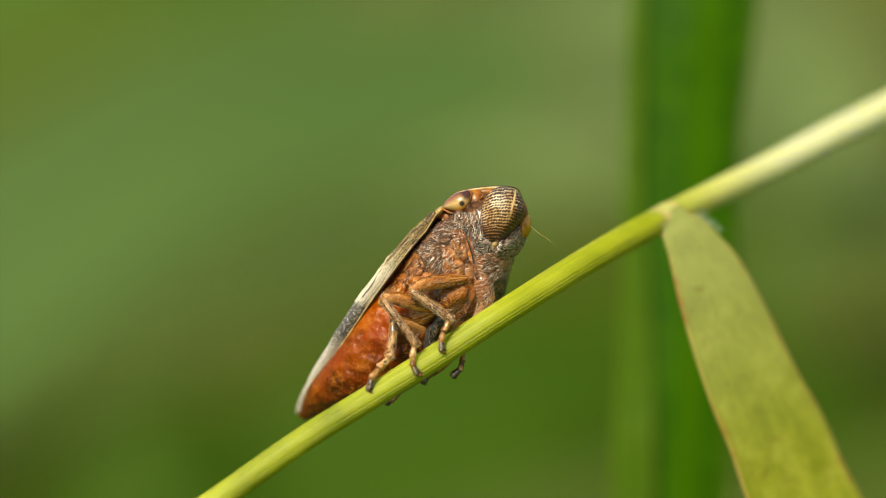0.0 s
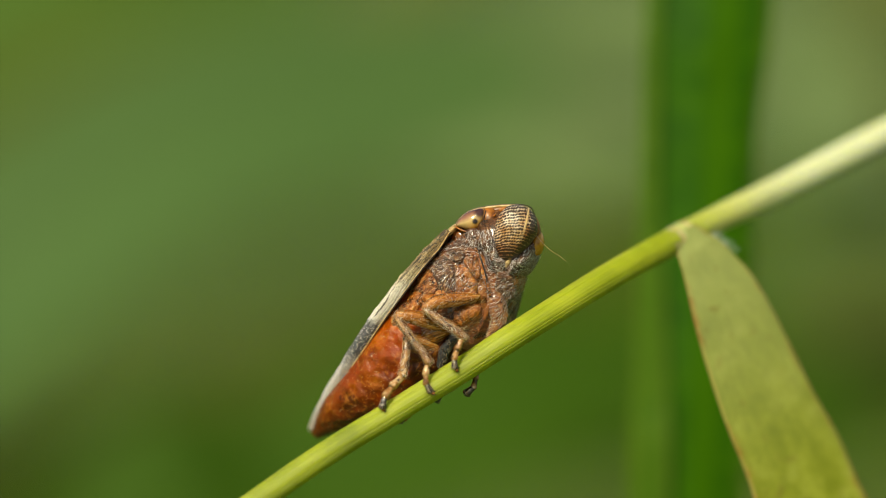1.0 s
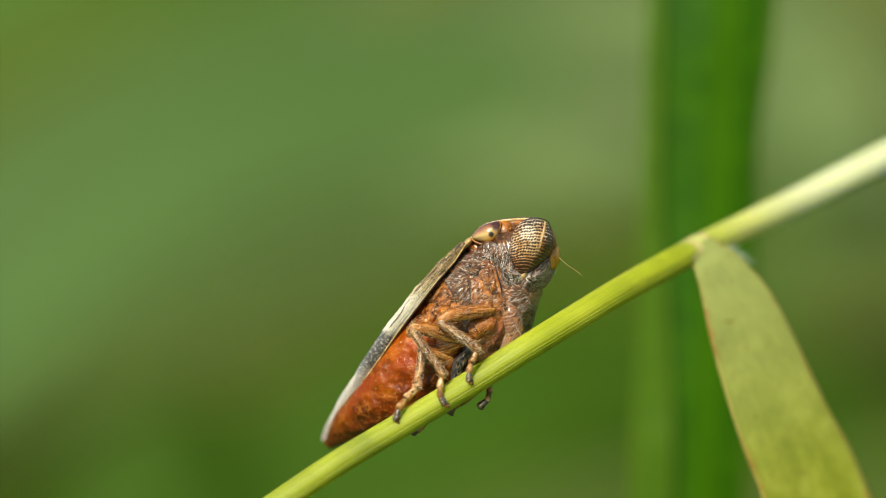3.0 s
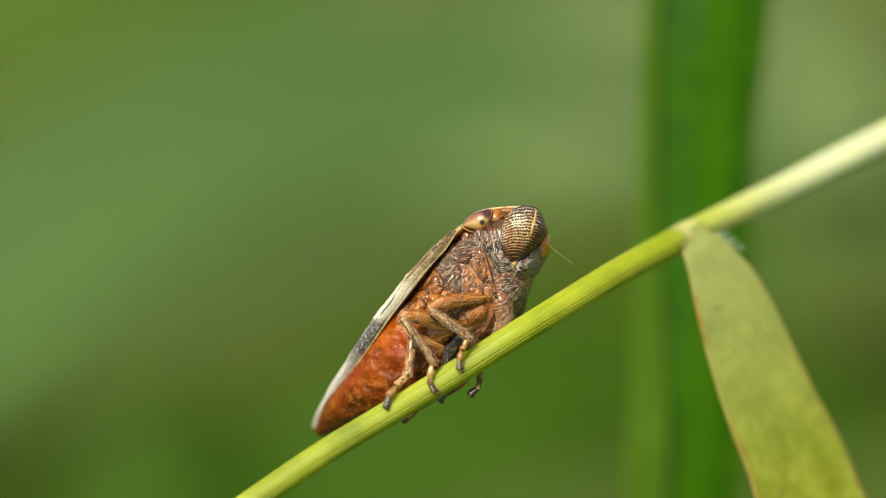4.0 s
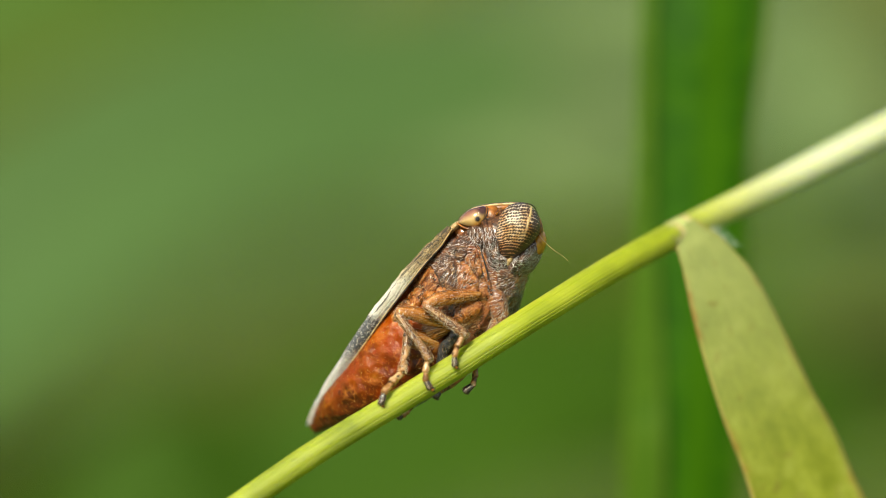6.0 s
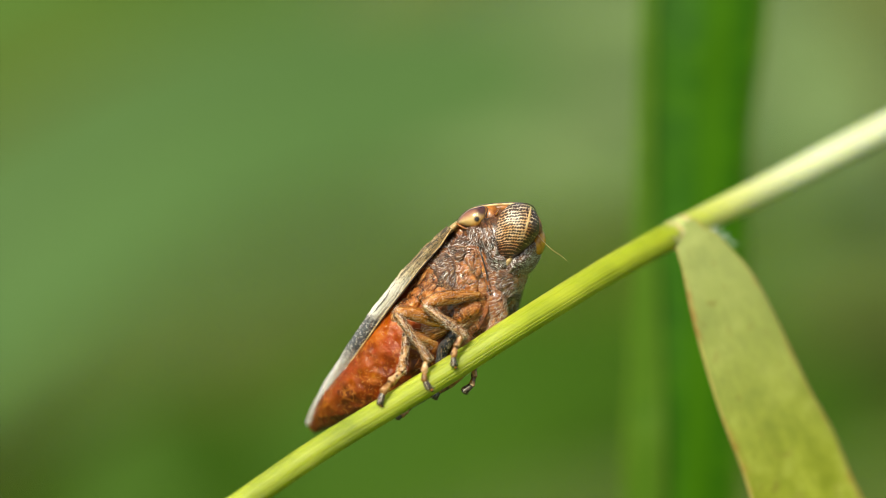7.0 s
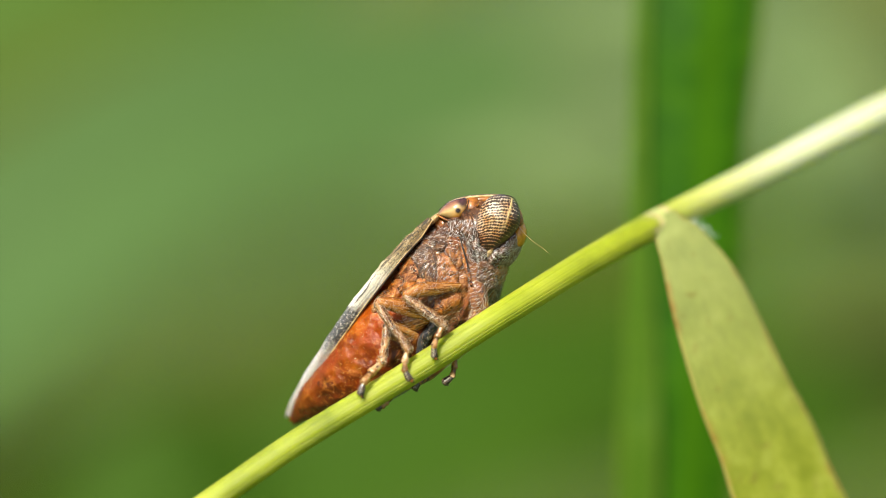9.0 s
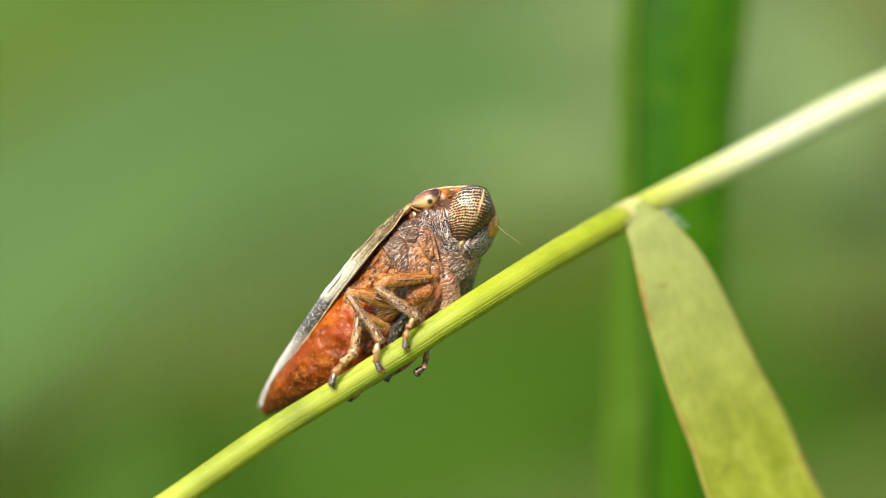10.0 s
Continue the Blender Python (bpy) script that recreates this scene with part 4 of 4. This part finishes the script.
def build_wings(bug):
    m = wing_material()
    ridge = [(0.74, 2.2, 0.3), (0.74, 3.4, -0.13), (-0.07, 3.7, -0.88), (-0.8, 3.8, -1.79), (-1.52, 3.8, -2.69), (-2.33, 3.7, -3.68), (-3.22, 3.5, -4.66), (-4.27, 3.2, -5.58)]
    near = wing_mesh(sunk([(0.35, 0.75, 0.64), (-0.1, 0.55, 0.05), (-0.62, 0.5, -0.52), (-1.21, 0.56, -1.3), (-1.77, 0.68, -2.02), (-2.33, 0.9, -2.8), (-2.83, 1.2, -3.52), (-3.29, 1.6, -4.24), (-3.68, 2.1, -4.9), (-4.11, 2.8, -5.55)]),
                     sunk([(0.26, 0.95, 0.65), (-0.455, 0.9, -0.015), (-1.045, 0.9, -0.645), (-1.605, 0.95, -1.305), (-2.14, 1.05, -1.98), (-2.66, 1.25, -2.73), (-3.14, 1.55, -3.5), (-3.6, 1.95, -4.18), (-3.98, 2.4, -4.85), (-4.26, 2.95, -5.49)]), ridge)
    far = wing_mesh([(2.36, 1.6, -0.58), (2.2, 1.4, -1.53), (1.65, 1.3, -2.64), (0.28, 1.3, -3.77), (-1.28, 1.4, -4.72), (-2.33, 2.3, -5.0), (-3.18, 2.9, -5.25), (-4.0, 3.3, -5.40)],
                    [(2.40, 2.2, -0.73), (2.20, 2.1, -1.66), (1.59, 2.1, -2.81), (0.23, 2.1, -3.91), (-1.31, 2.2, -4.85), (-2.38, 2.8, -5.05), (-3.28, 3.1, -5.30), (-4.1, 3.35, -5.45)], ridge)
    obs = []
    for bm in (near, far):
        ob = part("forewing", bm, m, bug, "mottled tan, cream and grey leathery forewing")
        obs.append(thicken(ob, 0.07))
    part("wing_edge", tube(sunk([(0.31, 0.66, 0.64), (-0.1, 0.5, 0.03), (-0.62, 0.46, -0.54), (-1.21, 0.52, -1.32), (-1.77, 0.64, -2.03), (-2.33, 0.86, -2.82), (-2.83, 1.16, -3.53), (-3.29, 1.56, -4.25), (-3.68, 2.06, -4.92), (-4.09, 2.76, -5.55)]),
                           [0.022, 0.022, 0.022, 0.022, 0.022, 0.022, 0.02, 0.02, 0.02, 0.015], 60, 8), CREAM, obs[0], "pale raised wing edge")
    part("edge_groove", tube(sunk([(0, 0.62, 0.12), (-0.5, 0.42, -0.43), (-1.14, 0.46, -1.25), (-1.7, 0.58, -1.98), (-2.3, 0.8, -2.82)]), [0.012, 0.022, 0.024, 0.022, 0.010], 50, 8), BLACK, obs[0])
    return obs


def build_leg(bug, femur, fr, tibia, tr, tarsus, sr, mats, label, spines=0):
    """femur and shin as smooth limbs, three foot joints and a pair of claws."""
    leg = part("leg", tube(femur, fr, 26, 18, noisy=0.10), mats[0], bug, label)
    shin = part("shin", tube(tibia, tr, 30, 16, noisy=0.10), mats[1], leg)
    for i in range(len(tarsus) - 1):
        a, b = np.array(tarsus[i]), np.array(tarsus[i + 1])
        r = sr[i] * 0.95
        last = i == len(tarsus) - 2
        part("foot_joint", tube([a, a * 0.5 + b * 0.5, b], [r * 0.72, r * (1.0 if last else 0.85), r * (1.2 if last else 1.08)], 10, 12, noisy=0.08), mats[3] if last else mats[2], leg)
    end, way = np.array(tarsus[-1]), np.array(tarsus[-1]) - np.array(tarsus[-2])
    way = way / np.linalg.norm(way)
    for s in (-1, 1):
        out = np.array([0.10, 0.01 * s, -0.01 + 0.045 * s])
        part("claw", tube([end, end + way * 0.06 + out * 0.6, end + way * 0.05 + out * 1.4], [0.062, 0.05, 0.010], 8, 8), CLAW, leg)
    part("foot_pad", pad(end + way * 0.05 + np.array([0.05, -0.02, -0.02]), (way[0], way[2] + 0.01), (0.06, 0.05, 0.05), 0.05, 6, 8, 12), AMBER, leg, "small orange pad between the claws")
    for i in range(spines):
        f = (i + 0.7) / (spines + 0.6)
        base = np.array(tibia[0]) * (1 - f) + np.array(tibia[-1]) * f
        part("spur", tube([base, base + np.array([0.13, -0.04, -0.05]), base + np.array([0.19, -0.05, -0.12])], [0.05, 0.03, 0.006], 8, 8), CLAW, leg)
    return leg, shin


def build_legs(bug):
    amber = (LEG, SHANK, SHIN, FOOT)
    out = []
    out.append(build_leg(bug, [(1.14, 0.25, -1.35), (0.53, -0.02, -1.41), (-0.07, -0.25, -1.49), (-0.46, -0.42, -1.64)], [0.11, 0.21, 0.23, 0.16],
                         [(-0.48, -0.45, -1.71), (-0.07, -0.52, -1.98), (0.34, -0.55, -2.29), (0.7, -0.55, -2.55)], [0.12, 0.135, 0.14, 0.15],
                         [(0.65, -0.55, -2.58), (0.48, -0.6, -2.89), (0.39, -0.62, -3.19), (0.39, -0.6, -3.47)], [0.115, 0.105, 0.10], amber, "amber foreleg gripping the stem"))
    out.append(build_leg(bug, [(0.31, 0.3, -2.26), (-0.24, 0.08, -2.1), (-0.84, -0.15, -1.94), (-1.29, -0.32, -1.89)], [0.20, 0.25, 0.23, 0.18],
                         [(-1.32, -0.36, -1.97), (-0.96, -0.48, -2.48), (-0.62, -0.56, -2.92), (-0.39, -0.6, -3.3)], [0.15, 0.135, 0.13, 0.15],
                         [(-0.43, -0.62, -3.35), (-0.49, -0.68, -3.65), (-0.49, -0.7, -3.92), (-0.36, -0.68, -4.16)], [0.11, 0.105, 0.105], amber, "amber middle leg gripping the stem"))
    out.append(build_leg(bug, [(-0.21, 0.62, -2.86), (-0.62, 0.42, -2.68), (-1, 0.22, -2.54)], [0.20, 0.22, 0.16],
                         [(-1.05, 0.16, -2.61), (-1.08, 0, -3), (-1.13, -0.2, -3.38), (-1.2, -0.38, -3.68)], [0.14, 0.125, 0.12, 0.15],
                         [(-1.23, -0.42, -3.75), (-1.49, -0.58, -3.98), (-1.72, -0.78, -4.28), (-1.82, -0.82, -4.62)], [0.145, 0.13, 0.11], (LEG, SHIN, SHIN, FOOT), "straw-coloured spotted hind leg with dark spurs", 3))
    black = (SKIN, DARK, SHIN, FOOT)
    out.append(build_leg(bug, [(0.97, 0.55, -2.06), (0.76, 0.45, -2.2), (0.54, 0.4, -2.34)], [0.17, 0.17, 0.14],
                         [(0.5, 0.36, -2.37), (0.28, 0.36, -2.72), (0.07, 0.42, -3.03), (-0.02, 0.55, -3.45)], [0.14, 0.16, 0.17, 0.15],
                         [(0.03, 0.5, -3.8), (0, 0.42, -4.07), (-0.05, 0.38, -4.31), (-0.19, 0.36, -4.48)], [0.12, 0.12, 0.12], black, "dark blue-black leg reaching round the stem"))
    out.append(build_leg(bug, [(1.8, 0.42, -1.85), (1.7, 0.45, -2.17), (1.49, 0.52, -2.58)], [0.20, 0.17, 0.14],
                         [(1.46, 0.52, -2.65), (1.32, 0.52, -2.96), (1.14, 0.48, -3.27), (1.06, 0.42, -3.53)], [0.14, 0.13, 0.12, 0.12],
                         [(1.04, 0.4, -3.58), (1.02, 0.34, -3.86), (0.95, 0.28, -4.13), (0.74, 0.22, -4.3)], [0.10, 0.10, 0.12], (SKIN, SHIN, SHIN, FOOT), "brown leg with its foot showing below the stem"))
    out.append(build_leg(bug, [(0.84, 1.1, -3.69), (0.38, 1, -4.06), (-0.16, 0.85, -4.35), (-0.73, 0.62, -4.53)], [0.08, 0.13, 0.13, 0.11],
                         [(-0.76, 0.6, -4.53), (-0.9, 0.56, -4.7), (-1.01, 0.52, -4.87)], [0.11, 0.11, 0.11],
                         [(-1.01, 0.52, -4.87), (-1.07, 0.48, -4.97), (-1.18, 0.45, -5.06), (-1.32, 0.42, -5.12)], [0.10, 0.10, 0.10], (SKIN, SKIN, SHIN, FOOT), "brown hind leg behind the stem"))
    return out


def build_bug():
    bug = new("froghopper")
    tagged(bug, "orange and brown froghopper with mottled wings clinging to the grass stem", "insect")
    abdomen, thorax, plates = build_body(bug)
    head, front, cheek, eye, far_eye = build_head(bug)
    wings = build_wings(bug)
    legs = build_legs(bug)
    part("bristles", hairs([thorax, *plates], 6200, 0.13, 0.0085, (-0.6, 0, -0.5), 0.0, 3, lambda c: c.x > -0.9 and (c.x > 1.45 or c.z > -1.15 + 0.9 * max(0.0, 0.4 - c.x))), SILVER, thorax, "silvery lying hairs", "stuff")
    part("bristles", hairs([thorax, *plates], 4500, 0.13, 0.007, (-0.6, 0, -0.5), 0.1, 6, lambda c: c.z < 0.2), GOLD, thorax, "golden lying hairs", "stuff")
    part("bristles", hairs([head, *cheek], 7000, 0.14, 0.0085, (-0.1, 0, -0.9), 0.0, 4, lambda c: c.z < 0.70 and c.x > 0.8), SILVER, head, "silvery lying hairs", "stuff")
    part("bristles", hairs([abdomen], 420, 0.10, 0.006, (-0.8, 0, -0.6), 0.25, 5, lambda c: c.x > -3.6), GOLD, abdomen, "short golden hairs", "stuff")
    for i, (leg, shin) in enumerate(legs):
        dim = i in (3, 5)
        if i == 5:
            continue
        part("bristles", hairs([leg], 300, 0.12, 0.0062, (-0.6, 0, -0.5), 0.7, 10 + i), STRAW, leg, "", "stuff")
        part("bristles", hairs([shin], 100 if dim else 300, 0.12, 0.0065, (0.4, 0, -0.9), 0.55, 20 + i), GOLD if dim else STRAW, leg, "", "stuff")
    part("bristles", hairs([wings[0]], 2400, 0.09, 0.007, (-0.7, 0, -0.7), 0.5, 30, lambda c: c.y < 2.4), STRAW, wings[0], "", "stuff")
    return bug


bug = build_bug()


# ---- what moves: the stem with its leaf and the insect sway, and so does the reed leaf behind ----
STEM_ROWS = [
    (0.0, -0.510, 0.382, -0.40, -0.59, 0.10), (0.5, -0.404, 0.116, -0.30, -0.46, 0.03), (1.0, -0.034, -0.222, -0.27, -0.34, -0.07), (1.5, 0.604, -0.587, -0.42, 0.06, -0.14),
    (2.0, 1.067, -0.773, -0.50, 0.46, -0.21), (2.5, 0.788, -0.673, -0.42, 0.51, -0.18), (4.0, 0.131, -0.112, -0.15, 0.20, -0.05), (4.5, 0.029, 0.020, -0.08, 0.10, -0.01),
    (5.0, 0.0, 0.0, 0.0, 0.0, 0.0), (5.5, -0.026, -0.020, 0.0, 0.0, 0.03), (7.0, -0.068, -0.024, 0.20, -0.01, 0.10), (7.5, -0.126, -0.050, 0.30, -0.01, 0.14),
    (8.0, -0.290, 0.040, 0.40, -0.02, 0.18), (8.5, -0.476, 0.146, 0.50, -0.02, 0.20), (9.0, -0.714, 0.231, 0.50, -0.06, 0.18), (9.5, -1.016, 0.346, 0.50, -0.14, 0.12), (10.0, -1.645, 0.471, 0.48, -0.40, 0.13)]
BUG_ROWS = [
    (0.0, -0.498, 0.429, 0.30, -1.10, 0.08), (0.5, -0.445, 0.184, 0.13, -1.12, -0.06), (1.0, -0.097, -0.123, 0.0, -1.08, -0.15), (1.5, 0.511, -0.556, -0.25, -1.05, -0.30),
    (2.0, 0.887, -0.783, -0.28, -0.88, -0.44), (2.5, 0.648, -0.674, -0.25, -0.55, -0.25), (4.0, 0.105, -0.129, 0.10, -0.06, -0.12), (4.5, 0.029, 0.0, 0.05, -0.06, 0.05),
    (5.0, 0.0, 0.0, 0.0, 0.0, 0.0), (5.5, -0.018, -0.028, 0.0, -0.05, 0.08), (7.0, -0.061, -0.026, -0.12, 0.12, -0.10), (7.5, -0.081, -0.034, -0.30, 0.22, 0.0),
    (8.0, -0.240, 0.049, -0.28, 0.26, 0.15), (8.5, -0.424, 0.166, -0.45, 0.28, 0.36), (9.0, -0.640, 0.244, -0.52, 0.39, 0.39), (9.5, -0.918, 0.368, -0.54, 0.52, 0.40), (10.0, -1.501, 0.526, -0.43, 0.52, 0.46)]
REED_ROWS = [
    (0.0, -0.38, 0.20), (0.5, -0.13, 0.12), (1.0, 0.20, 0.0), (1.5, 0.44, -0.12), (2.0, 0.53, -0.13), (2.5, 0.42, -0.10), (4.0, 0.10, -0.05), (4.5, 0.01, 0.0), (5.0, 0.0, 0.0),
    (5.5, 0.01, 0.0), (7.0, 0.0, 0.0), (7.5, -0.01, 0.0), (8.0, -0.04, 0.02), (8.5, -0.08, 0.03), (9.0, -0.20, 0.10), (9.5, -0.34, 0.20), (10.0, -0.70, 0.35)]

LEAF_ROWS = [(0.0, -0.20), (0.5, -0.28), (1.0, -0.35), (1.5, -0.50), (2.0, -0.40), (2.5, -0.30), (4.0, 0.0), (5.0, 0.0), (7.0, 0.10), (8.0, 0.18), (8.5, 0.22), (9.5, 0.32), (10.0, 0.42)]


def motions():
    walk(culm, [(t, BASE @ pose(x * MM, 0, z * MM, a, b, c)) for t, x, z, a, b, c in STEM_ROWS])
    walk(bug, [(t, BASE @ pose(x * MM, 0, z * MM, a, b, c)) for t, x, z, a, b, c in BUG_ROWS])
    hinge = Matrix.Translation(Vector((8.0, 3.8, 0.5)) * MM)
    walk(droop, [(t, hinge @ pose(0, 0, 0, 0, b, 0) @ hinge.inverted()) for t, b in LEAF_ROWS])
    walk(reed, [(t, BASE @ pose(x * MM, 0, z * MM)) for t, x, z in REED_ROWS])


motions()
